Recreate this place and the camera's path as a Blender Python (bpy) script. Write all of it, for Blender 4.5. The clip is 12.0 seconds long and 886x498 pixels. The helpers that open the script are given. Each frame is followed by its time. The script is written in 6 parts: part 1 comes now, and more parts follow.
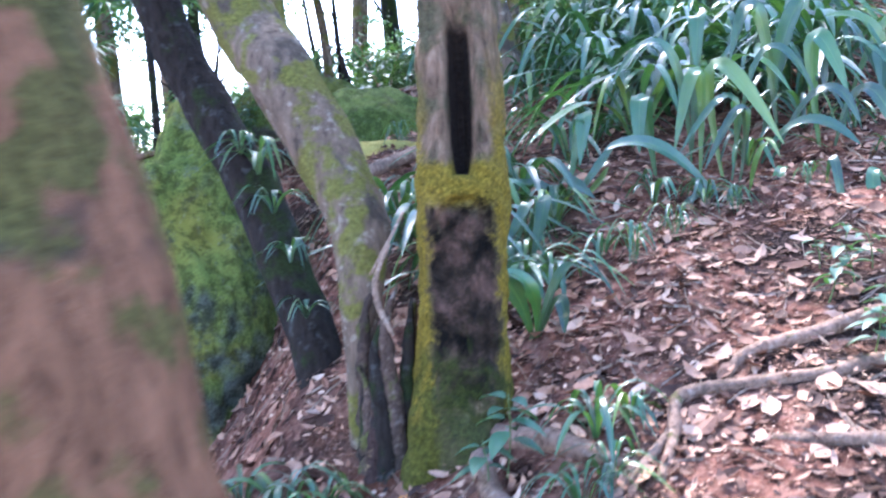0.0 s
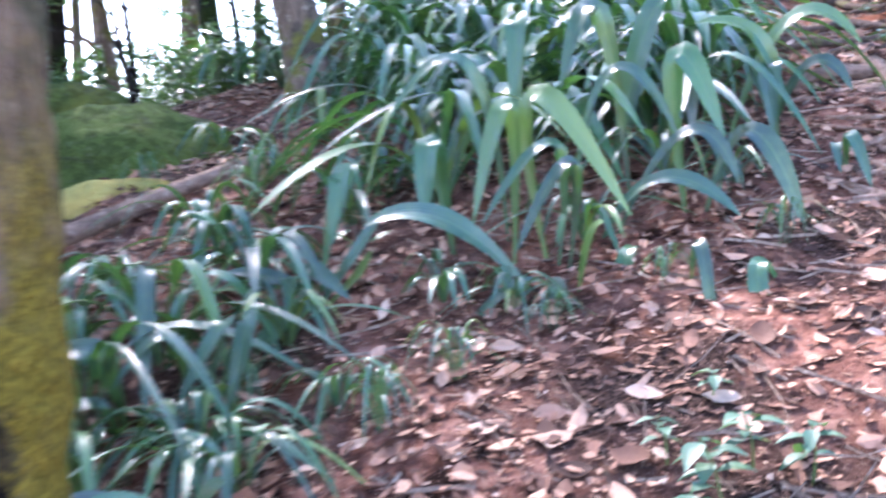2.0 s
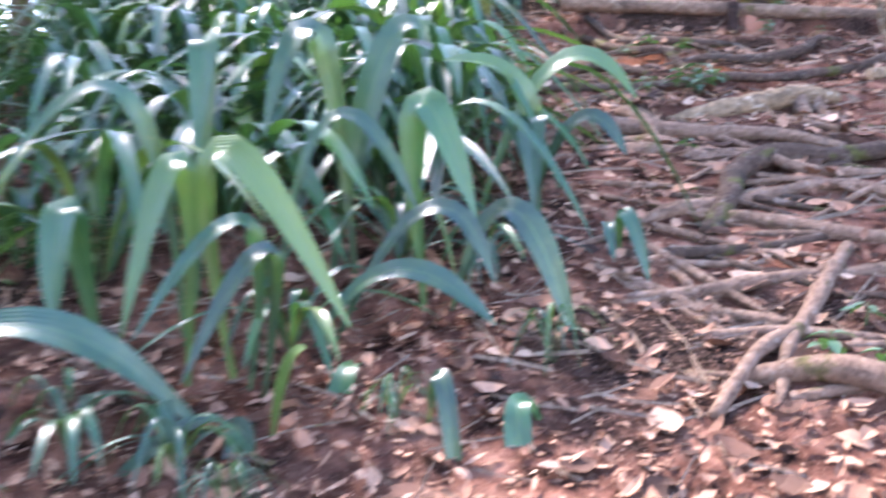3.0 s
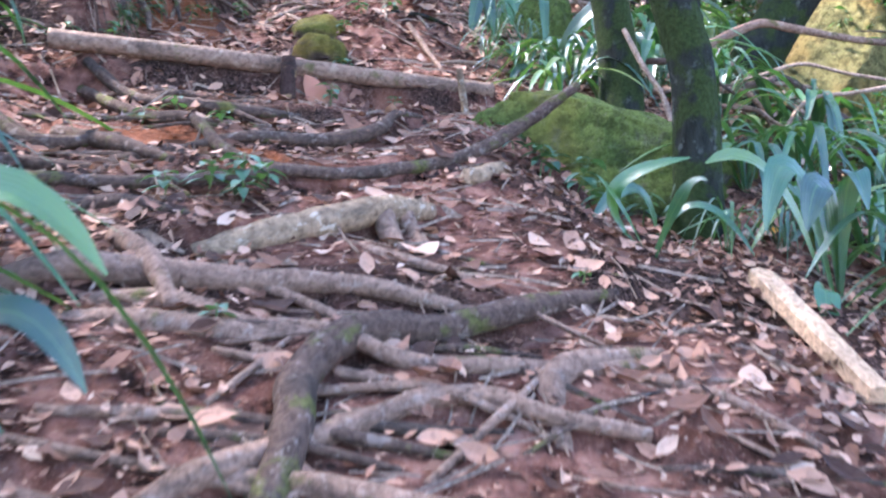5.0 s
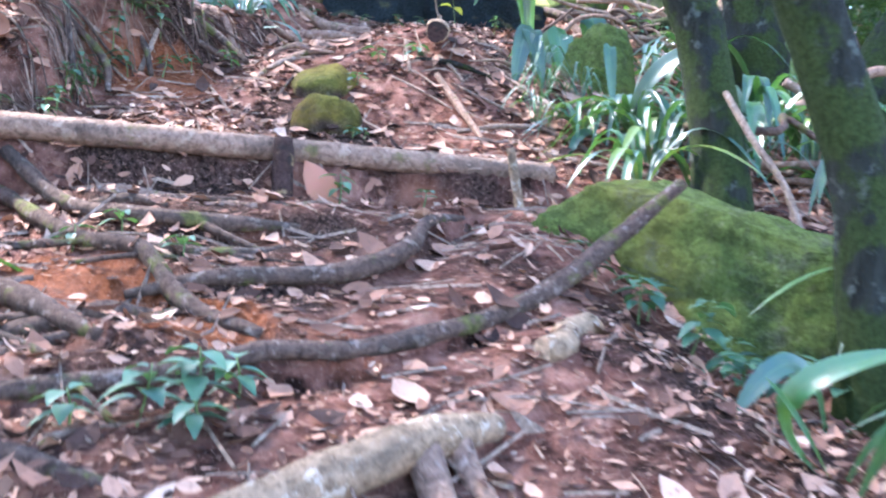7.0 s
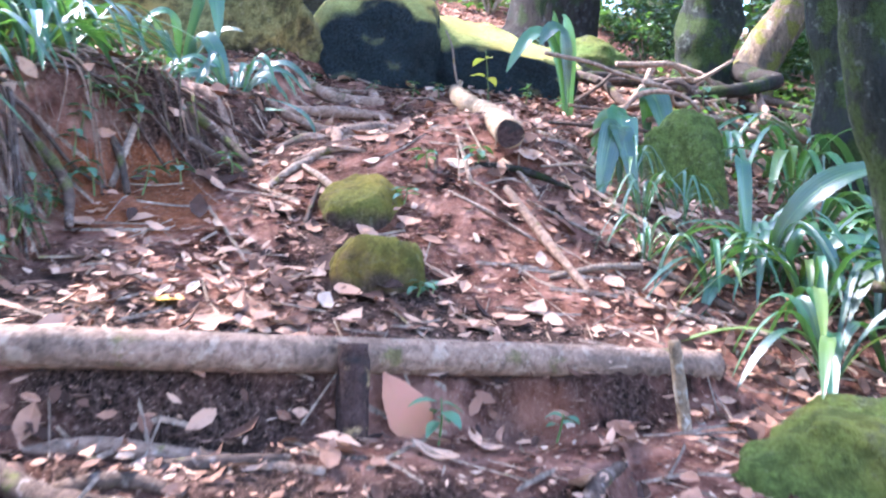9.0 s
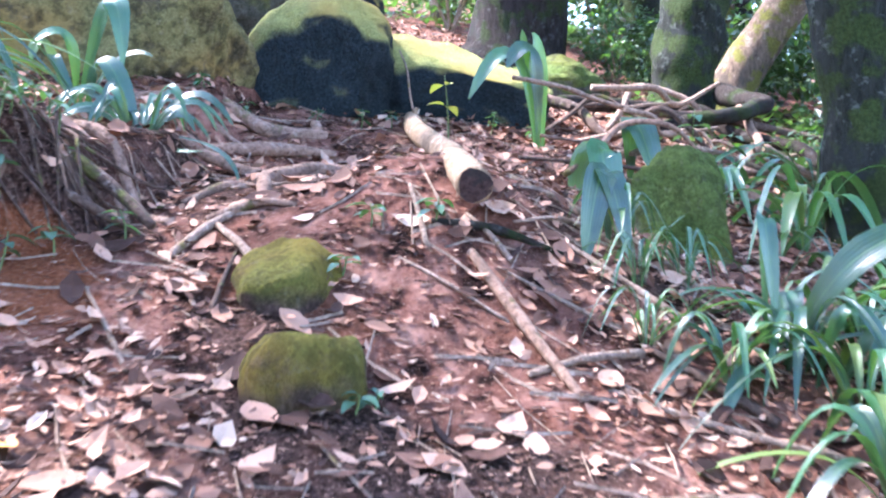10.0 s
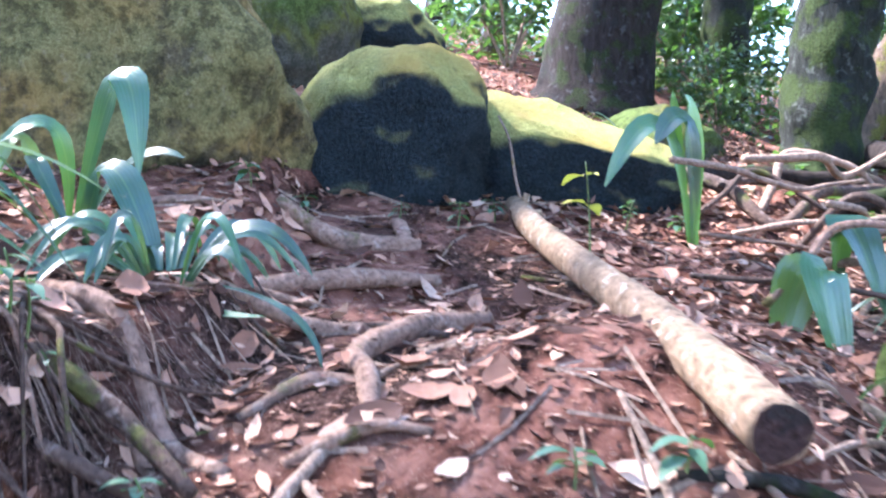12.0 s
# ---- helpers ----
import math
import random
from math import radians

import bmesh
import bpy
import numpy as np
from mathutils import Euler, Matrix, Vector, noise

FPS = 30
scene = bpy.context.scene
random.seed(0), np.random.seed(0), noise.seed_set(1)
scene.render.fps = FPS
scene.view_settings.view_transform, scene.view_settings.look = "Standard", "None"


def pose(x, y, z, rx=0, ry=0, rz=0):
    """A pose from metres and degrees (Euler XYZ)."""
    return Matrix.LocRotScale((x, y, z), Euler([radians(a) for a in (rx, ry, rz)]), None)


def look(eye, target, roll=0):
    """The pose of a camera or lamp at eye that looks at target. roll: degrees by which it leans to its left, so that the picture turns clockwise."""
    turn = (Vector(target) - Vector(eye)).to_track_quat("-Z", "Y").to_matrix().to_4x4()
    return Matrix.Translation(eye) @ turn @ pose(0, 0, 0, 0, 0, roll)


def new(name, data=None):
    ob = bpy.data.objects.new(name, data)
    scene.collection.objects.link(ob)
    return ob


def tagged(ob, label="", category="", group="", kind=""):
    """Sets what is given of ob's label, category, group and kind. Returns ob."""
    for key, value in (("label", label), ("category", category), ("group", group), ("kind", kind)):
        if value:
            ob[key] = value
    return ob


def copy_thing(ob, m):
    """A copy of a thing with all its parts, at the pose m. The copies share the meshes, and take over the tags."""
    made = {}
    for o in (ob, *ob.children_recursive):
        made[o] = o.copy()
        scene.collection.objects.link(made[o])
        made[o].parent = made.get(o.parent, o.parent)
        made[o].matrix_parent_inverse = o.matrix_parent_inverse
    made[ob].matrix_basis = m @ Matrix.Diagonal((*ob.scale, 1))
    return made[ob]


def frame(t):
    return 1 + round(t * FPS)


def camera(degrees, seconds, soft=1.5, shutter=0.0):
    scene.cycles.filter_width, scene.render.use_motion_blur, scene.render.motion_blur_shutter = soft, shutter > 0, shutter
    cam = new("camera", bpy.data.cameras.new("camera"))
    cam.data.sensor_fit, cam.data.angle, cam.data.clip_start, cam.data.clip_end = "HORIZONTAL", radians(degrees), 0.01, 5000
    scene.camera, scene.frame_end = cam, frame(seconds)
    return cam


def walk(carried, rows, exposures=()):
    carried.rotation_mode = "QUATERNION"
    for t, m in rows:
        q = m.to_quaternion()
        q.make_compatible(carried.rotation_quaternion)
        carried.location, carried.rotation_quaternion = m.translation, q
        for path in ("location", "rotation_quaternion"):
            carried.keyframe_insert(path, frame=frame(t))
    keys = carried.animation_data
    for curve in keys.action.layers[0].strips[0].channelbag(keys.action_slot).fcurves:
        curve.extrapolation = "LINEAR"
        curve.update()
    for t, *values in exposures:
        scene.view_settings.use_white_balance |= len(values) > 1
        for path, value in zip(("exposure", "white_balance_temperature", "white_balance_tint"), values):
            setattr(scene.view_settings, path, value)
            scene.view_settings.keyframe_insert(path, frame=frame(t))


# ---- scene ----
cam = camera(49.7, 12.0, soft=2.2, shutter=0.5)
ROWS = [
    (0.0, (0.000, 0.000, 1.500), (-0.120, 2.988, 1.266), -3.1),
    (0.5, (0.285, 0.494, 1.622), (0.117, 3.479, 1.375), -3.7),
    (1.0, (0.451, 0.954, 1.746), (0.283, 3.938, 1.489), -3.6),
    (1.5, (0.616, 1.419, 1.830), (0.512, 4.404, 1.547), -3.6),
    (2.0, (0.815, 1.895, 1.820), (0.974, 4.877, 1.534), -3.0),
    (2.5, (1.000, 2.457, 1.908), (1.516, 5.397, 1.613), -2.0),
    (3.0, (1.174, 2.933, 2.019), (2.090, 5.775, 1.733), -0.3),
    (3.5, (1.436, 3.357, 1.957), (2.850, 5.998, 1.792), -0.2),
    (5.5, (2.406, 4.709, 2.586), (4.527, 6.820, 2.374), 1.7),
    (6.0, (2.620, 4.934, 2.687), (4.742, 7.047, 2.503), 1.7),
    (6.5, (2.810, 5.167, 2.752), (4.904, 7.309, 2.596), 1.2),
    (7.0, (2.986, 5.489, 2.860), (5.043, 7.666, 2.679), 1.0),
    (7.5, (3.098, 5.888, 3.016), (5.150, 8.069, 2.830), 0.7),
    (9.5, (3.736, 7.050, 3.488), (5.980, 9.039, 3.388), 1.4),
    (10.0, (4.076, 7.314, 3.573), (6.347, 9.273, 3.496), 0.9),
    (10.5, (4.300, 7.654, 3.645), (6.584, 9.599, 3.626), 0.7),
    (11.0, (4.423, 7.951, 3.874), (6.703, 9.899, 3.785), 1.0),
    (11.5, (4.622, 8.258, 3.973), (6.876, 10.237, 3.895), 1.0),
    (12.0, (4.816, 8.575, 4.028), (7.060, 10.566, 4.011), 0.4),
]
walk(cam, [(t, look(eye, target, roll)) for t, eye, target, roll in ROWS], [(0.0, 3.6, 5350, 21), (0.5, 3.6, 5600, 25), (1.5, 3.6, 5600, 28), (2.5, 3.5, 5650, 25), (3.5, 3.45, 6150, 26), (5.5, 3.65, 5450, 20), (7.5, 3.97, 5450, 19), (9.5, 3.92, 5400, 23), (12.0, 3.82, 5400, 23)])

# ---- light ----
world = bpy.data.worlds.new("sky")
scene.world = world
world.use_nodes = True
_wn = world.node_tree.nodes
_sky = _wn.new("ShaderNodeTexSky")
_sky.sky_type, _sky.sun_disc = "NISHITA", False
SUN_AZ, SUN_EL = radians(-18), radians(52)      # azimuth clockwise from +y
_sky.sun_elevation, _sky.sun_rotation = SUN_EL, SUN_AZ
_wn["Background"].inputs["Strength"].default_value = 0.145
world.node_tree.links.new(_sky.outputs[0], _wn["Background"].inputs["Color"])
_sun = bpy.data.lights.new("sun", "SUN")
_sun.energy, _sun.angle, _sun.color = 3.2, radians(2.5), (1.0, 0.93, 0.82)
sun = new("sun", _sun)
_toward = Vector((math.sin(SUN_AZ) * math.cos(SUN_EL), math.cos(SUN_AZ) * math.cos(SUN_EL), math.sin(SUN_EL)))
sun.matrix_world = look(_toward * 60, (0, 0, 0))


# ---- materials ----
def ramp(nt, fac, stops):
    n = nt.nodes.new("ShaderNodeValToRGB")
    while len(n.color_ramp.elements) < len(stops):
        n.color_ramp.elements.new(0.5)
    for e, (p, c) in zip(n.color_ramp.elements, stops):
        e.position, e.color = p, (*c, 1)
    nt.links.new(fac, n.inputs[0])
    return n.outputs[0]


def noise_tex(nt, vec, scale, detail=5, rough=0.6, dist=0.0):
    n = nt.nodes.new("ShaderNodeTexNoise")
    n.inputs["Scale"].default_value, n.inputs["Detail"].default_value = scale, detail
    n.inputs["Roughness"].default_value, n.inputs["Distortion"].default_value = rough, dist
    nt.links.new(vec, n.inputs["Vector"])
    return n.outputs["Fac"]


def mix(nt, fac, a, b):
    n = nt.nodes.new("ShaderNodeMix")
    n.data_type = "RGBA"
    for s, v in ((n.inputs[0], fac), (n.inputs[6], a), (n.inputs[7], b)):
        if isinstance(v, bpy.types.NodeSocket):
            nt.links.new(v, s)
        else:
            s.default_value = (*v, 1) if isinstance(v, tuple) else v
    return n.outputs[2]


def arith(nt, op, a, b=0.0, c=None, clamp=False):
    n = nt.nodes.new("ShaderNodeMath")
    n.operation, n.use_clamp = op, clamp
    for s, v in zip(n.inputs, (a, b, c)):
        if v is None:
            continue
        if isinstance(v, bpy.types.NodeSocket):
            nt.links.new(v, s)
        else:
            s.default_value = v
    return n.outputs[0]


def step(nt, v, lo, hi):
    n = nt.nodes.new("ShaderNodeMapRange")
    n.interpolation_type = "SMOOTHSTEP"
    nt.links.new(v, n.inputs[0])
    n.inputs[1].default_value, n.inputs[2].default_value = lo, hi
    return n.outputs[0]


def start_material(name, stretch=(1, 1, 1), world_space=True):
    m = bpy.data.materials.new(name)
    m.use_nodes = True
    nt = m.node_tree
    bsdf = nt.nodes["Principled BSDF"]
    if world_space:
        vec = nt.nodes.new("ShaderNodeNewGeometry").outputs["Position"]
    else:
        vec = nt.nodes.new("ShaderNodeTexCoord").outputs["Object"]
    mp = nt.nodes.new("ShaderNodeMapping")
    mp.inputs["Scale"].default_value = stretch
    nt.links.new(vec, mp.inputs["Vector"])
    return m, nt, bsdf, mp.outputs[0], vec


def finish(nt, bsdf, colour, rough, height=None, strength=0.4, distance=0.01, spec=0.3):
    nt.links.new(colour, bsdf.inputs["Base Color"])
    if isinstance(rough, bpy.types.NodeSocket):
        nt.links.new(rough, bsdf.inputs["Roughness"])
    else:
        bsdf.inputs["Roughness"].default_value = rough
    bsdf.inputs["Specular IOR Level"].default_value = spec
    if height is not None:
        b = nt.nodes.new("ShaderNodeBump")
        b.inputs["Strength"].default_value, b.inputs["Distance"].default_value = strength, distance
        nt.links.new(height, b.inputs["Height"])
        nt.links.new(b.outputs[0], bsdf.inputs["Normal"])


def soil_material():
    m, nt, bsdf, v, _ = start_material("soil")
    big = noise_tex(nt, v, 0.9, 4, 0.6)
    mid = noise_tex(nt, v, 7, 6, 0.65)
    fine = noise_tex(nt, v, 60, 6, 0.7)
    c = ramp(nt, mid, [(0.36, (0.014, 0.006, 0.004)), (0.49, (0.16, 0.068, 0.046)), (0.68, (0.37, 0.19, 0.135))])
    humus = ramp(nt, fine, [(0.40, (0.006, 0.004, 0.003)), (0.58, (0.08, 0.046, 0.034)), (0.74, (0.30, 0.19, 0.14))])
    c = mix(nt, step(nt, big, 0.42, 0.62), c, humus)
    clay = noise_tex(nt, v, 1.7, 3, 0.5)
    c = mix(nt, arith(nt, "MULTIPLY", step(nt, clay, 0.6, 0.72), 0.35), c, (0.24, 0.085, 0.04))
    for spot, size in (((5.28, 10.06, 3.42), 0.42), ((4.15, 8.2, 2.6), 0.28), ((4.3, 7.75, 2.5), 0.2)):     # bare clay where the soil has slipped
        far = nt.nodes.new("ShaderNodeVectorMath")
        far.operation = "DISTANCE"
        nt.links.new(v, far.inputs[0])
        far.inputs[1].default_value = spot
        edge = arith(nt, "ADD", far.outputs["Value"], arith(nt, "MULTIPLY", arith(nt, "SUBTRACT", mid, 0.5), 0.5))
        c = mix(nt, arith(nt, "MULTIPLY", step(nt, edge, size, size * 0.5), 0.62), c, ramp(nt, fine, [(0.3, (0.12, 0.035, 0.012)), (0.6, (0.34, 0.11, 0.04)), (0.8, (0.45, 0.2, 0.1))]))
    crumbs = noise_tex(nt, v, 140, 3, 0.7)
    c = mix(nt, step(nt, crumbs, 0.62, 0.7), c, (0.40, 0.27, 0.20))
    h = arith(nt, "ADD", arith(nt, "MULTIPLY", fine, 0.6), mid)
    finish(nt, bsdf, c, 0.95, h, 1.0, 0.05, 0.05)
    return m


def bark_material(name, base, moss, moss_amount, dark=0.5, pale=None, stretch=(1, 1, 0.25), scale=9):
    m, nt, bsdf, v, raw = start_material(name, stretch)
    grain = noise_tex(nt, v, scale * 3, 8, 0.7, 0.4)
    blot = noise_tex(nt, raw, scale * 0.55, 5, 0.6)
    d = tuple(x * 0.28 for x in base)
    c = ramp(nt, grain, [(0.28, d), (0.5, base), (0.75, tuple(min(1, x * 1.7) for x in base))])
    if pale:
        lich = noise_tex(nt, raw, scale * 1.6, 4, 0.65)
        c = mix(nt, arith(nt, "MULTIPLY", step(nt, lich, 0.56, 0.66), 0.6), c, pale)
    patch = noise_tex(nt, raw, scale * 0.3, 3, 0.55, 0.5)
    c = mix(nt, arith(nt, "MULTIPLY", step(nt, patch, 0.52, 0.63), dark), c, (0.02, 0.022, 0.02))
    mfine = noise_tex(nt, raw, 55, 5, 0.7)
    mcol = ramp(nt, mfine, [(0.3, tuple(x * 0.4 for x in moss)), (0.55, moss), (0.8, tuple(min(1, x * 1.7) for x in moss))])
    fac = step(nt, blot, 0.62 - 0.3 * moss_amount, 0.72 - 0.3 * moss_amount)
    c = mix(nt, arith(nt, "MULTIPLY", fac, 0.9), c, mcol)
    h = arith(nt, "ADD", grain, arith(nt, "MULTIPLY", mfine, 0.5))
    finish(nt, bsdf, c, 0.9, h, 0.8, 0.02, 0.07)
    return m


def rock_material(name, moss, amount, stone=(0.10, 0.105, 0.10), lichen=(0.3, 0.28, 0.2), patchy=0.6):
    m, nt, bsdf, v, raw = start_material(name)
    geo = nt.nodes.new("ShaderNodeNewGeometry")
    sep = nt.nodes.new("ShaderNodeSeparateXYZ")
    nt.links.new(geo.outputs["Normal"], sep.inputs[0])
    n1 = noise_tex(nt, v, 5, 6, 0.6)
    n2 = noise_tex(nt, v, 70, 6, 0.75)
    n3 = noise_tex(nt, v, 1.6, 3, 0.5)
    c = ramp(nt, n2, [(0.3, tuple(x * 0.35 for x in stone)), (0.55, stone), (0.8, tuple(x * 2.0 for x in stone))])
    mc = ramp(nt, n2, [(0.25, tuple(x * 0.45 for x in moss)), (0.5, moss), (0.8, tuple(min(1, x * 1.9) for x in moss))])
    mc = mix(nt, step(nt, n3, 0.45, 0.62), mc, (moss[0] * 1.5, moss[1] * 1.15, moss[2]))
    # Upward faces take the moss colour, steep and lower ones the stone colour.
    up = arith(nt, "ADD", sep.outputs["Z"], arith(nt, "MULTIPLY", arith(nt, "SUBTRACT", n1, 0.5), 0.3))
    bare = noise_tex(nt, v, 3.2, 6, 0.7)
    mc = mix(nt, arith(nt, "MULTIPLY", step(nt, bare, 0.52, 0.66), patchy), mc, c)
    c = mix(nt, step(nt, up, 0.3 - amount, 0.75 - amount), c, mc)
    crust = noise_tex(nt, v, 22, 4, 0.6)
    c = mix(nt, arith(nt, "MULTIPLY", step(nt, crust, 0.58, 0.72), 0.5), c, mix(nt, 0.5, c, lichen))
    mott = noise_tex(nt, v, 13, 5, 0.7)
    c = mix(nt, arith(nt, "MULTIPLY", step(nt, mott, 0.55, 0.4), patchy * 0.9), c, mix(nt, 0.75, c, (0.012, 0.014, 0.006)))
    finish(nt, bsdf, c, 0.93, arith(nt, "ADD", n2, arith(nt, "MULTIPLY", mott, 1.6)), 1.0, 0.04, 0.08)
    return m


def leaf_material(name, stops, rough=0.35, thin=0.35, spec=0.5, per_object=True, pleats=False):
    m, nt, bsdf, v, raw = start_material(name, world_space=False)
    if per_object:
        r = nt.nodes.new("ShaderNodeObjectInfo").outputs["Random"]
    else:
        r = nt.nodes.new("ShaderNodeNewGeometry").outputs["Random Per Island"]
    c = ramp(nt, r, stops)
    pos = nt.nodes.new("ShaderNodeNewGeometry").outputs["Position"]
    n = noise_tex(nt, pos, 18, 4, 0.6)
    c = mix(nt, arith(nt, "MULTIPLY", step(nt, n, 0.35, 0.75), 0.35), c, mix(nt, 0.5, c, (0.16, 0.16, 0.03)))
    if pleats:
        across = nt.nodes.new("ShaderNodeAttribute")
        across.attribute_name = "across"
        rib = arith(nt, "SINE", arith(nt, "MULTIPLY", across.outputs["Fac"], 26.0))
        mid = step(nt, arith(nt, "ABSOLUTE", across.outputs["Fac"]), 0.10, 0.02)
        c = mix(nt, arith(nt, "MULTIPLY", arith(nt, "ADD", rib, 1.0), 0.14), c, mix(nt, 0.5, c, (0.07, 0.15, 0.09)))
        c = mix(nt, arith(nt, "MULTIPLY", mid, 0.5), c, (0.10, 0.17, 0.05))
        worn = noise_tex(nt, pos, 7, 5, 0.7)
        c = mix(nt, arith(nt, "MULTIPLY", step(nt, worn, 0.66, 0.74), 0.7), c, (0.22, 0.16, 0.06))
        n = arith(nt, "ADD", n, arith(nt, "MULTIPLY", rib, 0.35))
    finish(nt, bsdf, c, rough, n, 0.25, 0.004, spec)
    tr = nt.nodes.new("ShaderNodeBsdfTranslucent")
    nt.links.new(mix(nt, 0.5, c, (0.14, 0.34, 0.02)), tr.inputs[0])
    ms = nt.nodes.new("ShaderNodeMixShader")
    ms.inputs[0].default_value = thin
    nt.links.new(bsdf.outputs[0], ms.inputs[1])
    nt.links.new(tr.outputs[0], ms.inputs[2])
    nt.links.new(ms.outputs[0], nt.nodes["Material Output"].inputs[0])
    return m


def dead_leaf_material(name, per_object):
    m, nt, bsdf, v, raw = start_material(name, world_space=True)
    if per_object:
        r = nt.nodes.new("ShaderNodeObjectInfo").outputs["Random"]
    else:
        r = nt.nodes.new("ShaderNodeNewGeometry").outputs["Random Per Island"]
    c = ramp(nt, r, [(0.0, (0.028, 0.014, 0.01)), (0.25, (0.09, 0.042, 0.026)), (0.5, (0.205, 0.10, 0.062)), (0.75, (0.33, 0.18, 0.115)), (0.93, (0.37, 0.225, 0.15)), (1.0, (0.42, 0.29, 0.21))])
    n = noise_tex(nt, v, 45, 5, 0.7)
    c = mix(nt, arith(nt, "MULTIPLY", step(nt, n, 0.5, 0.75), 0.55), c, (0.08, 0.045, 0.03))
    finish(nt, bsdf, c, 0.75, n, 0.5, 0.006, 0.15)
    return m


def hollow_bark():
    """Tan bark, yellow moss round the lip and down the edges, an old burnt scar below it."""
    m, nt, bsdf, v, raw = start_material("hollow_tree_bark", (1, 1, 0.25))
    grain = noise_tex(nt, v, 26, 8, 0.7, 0.4)
    rough_edge = arith(nt, "MULTIPLY", arith(nt, "SUBTRACT", noise_tex(nt, raw, 9, 6, 0.7, 0.6), 0.5), 1.1)
    blot = noise_tex(nt, raw, 5, 4, 0.6, 0.4)
    fine = noise_tex(nt, raw, 60, 5, 0.7)
    sep = nt.nodes.new("ShaderNodeSeparateXYZ")
    nt.links.new(raw, sep.inputs[0])
    across = arith(nt, "DIVIDE", arith(nt, "ABSOLUTE", arith(nt, "ADD", sep.outputs["X"], 0.075)), 0.17)
    z = sep.outputs["Z"]
    c = ramp(nt, grain, [(0.30, (0.03, 0.022, 0.015)), (0.5, (0.15, 0.098, 0.062)), (0.75, (0.30, 0.205, 0.135))])
    c = mix(nt, arith(nt, "MULTIPLY", step(nt, blot, 0.44, 0.6), 0.75), c, ramp(nt, fine, [(0.3, (0.02, 0.025, 0.012)), (0.7, (0.10, 0.10, 0.05))]))
    moss = ramp(nt, fine, [(0.32, (0.045, 0.038, 0.006)), (0.55, (0.18, 0.13, 0.014)), (0.8, (0.34, 0.25, 0.04))])
    lip = step(nt, arith(nt, "ADD", arith(nt, "DIVIDE", arith(nt, "ABSOLUTE", arith(nt, "SUBTRACT", z, 1.46)), 0.11), rough_edge), 1.05, 0.55)
    edge = arith(nt, "MULTIPLY", step(nt, arith(nt, "ADD", across, rough_edge), 0.62, 0.9), step(nt, arith(nt, "ADD", z, rough_edge), 2.2, 1.5))
    c = mix(nt, arith(nt, "MULTIPLY", arith(nt, "MAXIMUM", lip, edge), 0.92), c, moss)
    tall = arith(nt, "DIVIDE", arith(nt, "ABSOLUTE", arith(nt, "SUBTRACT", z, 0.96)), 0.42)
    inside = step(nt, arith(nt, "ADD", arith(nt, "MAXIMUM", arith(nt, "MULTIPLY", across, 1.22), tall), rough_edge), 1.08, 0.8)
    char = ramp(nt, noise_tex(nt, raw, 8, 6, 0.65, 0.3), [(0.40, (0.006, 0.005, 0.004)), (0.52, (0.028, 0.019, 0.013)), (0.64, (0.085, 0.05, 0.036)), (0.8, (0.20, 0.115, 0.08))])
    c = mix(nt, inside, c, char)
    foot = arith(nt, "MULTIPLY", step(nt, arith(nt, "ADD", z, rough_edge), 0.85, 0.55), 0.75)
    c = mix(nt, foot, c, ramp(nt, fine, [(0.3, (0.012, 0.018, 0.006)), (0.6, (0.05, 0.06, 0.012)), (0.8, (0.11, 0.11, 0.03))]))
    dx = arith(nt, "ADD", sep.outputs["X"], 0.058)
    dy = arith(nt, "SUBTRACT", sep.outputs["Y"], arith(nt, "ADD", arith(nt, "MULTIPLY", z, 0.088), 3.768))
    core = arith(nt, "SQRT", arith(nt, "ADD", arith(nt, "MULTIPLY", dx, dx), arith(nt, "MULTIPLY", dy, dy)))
    # The slit's depth shade is put into the colour: near-black towards the core.
    slit_shade = arith(nt, "MULTIPLY", step(nt, arith(nt, "ADD", core, arith(nt, "MULTIPLY", rough_edge, 0.03)), 0.145, 0.11), step(nt, z, 2.35, 2.25))
    c = mix(nt, slit_shade, c, ramp(nt, fine, [(0.3, (0.004, 0.003, 0.003)), (0.8, (0.03, 0.022, 0.016))]))
    finish(nt, bsdf, c, 0.92, arith(nt, "ADD", grain, arith(nt, "MULTIPLY", fine, 0.6)), 0.9, 0.025, 0.07)
    return m


SOIL = soil_material()
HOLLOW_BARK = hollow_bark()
BARK_GREY = bark_material("grey_bark", (0.135, 0.095, 0.066), (0.125, 0.12, 0.025), 0.45, 0.6, (0.30, 0.25, 0.19))
BARK_DARK = bark_material("dark_bark", (0.022, 0.017, 0.014), (0.022, 0.03, 0.01), 0.4, 0.5, (0.065, 0.065, 0.06))
BARK_GREEN = bark_material("green_bark", (0.018, 0.019, 0.015), (0.028, 0.04, 0.011), 0.62, 0.7, (0.09, 0.10, 0.08))
BARK_RED = bark_material("reddish_bark", (0.15, 0.072, 0.038), (0.075, 0.068, 0.02), 0.45, 0.9)
ROOT = bark_material("root_bark", (0.215, 0.135, 0.095), (0.10, 0.09, 0.03), 0.08, 0.3, (0.33, 0.25, 0.20), (1, 1, 1), 14)
ROOT_DARK = bark_material("dark_root_bark", (0.085, 0.056, 0.042), (0.10, 0.10, 0.03), 0.2, 0.4, (0.24, 0.19, 0.16), (1, 1, 1), 14)
LOG_PALE = bark_material("pale_log_bark", (0.25, 0.17, 0.105), (0.17, 0.15, 0.04), -0.3, 0.4, (0.56, 0.48, 0.38), (1, 1, 1), 12)
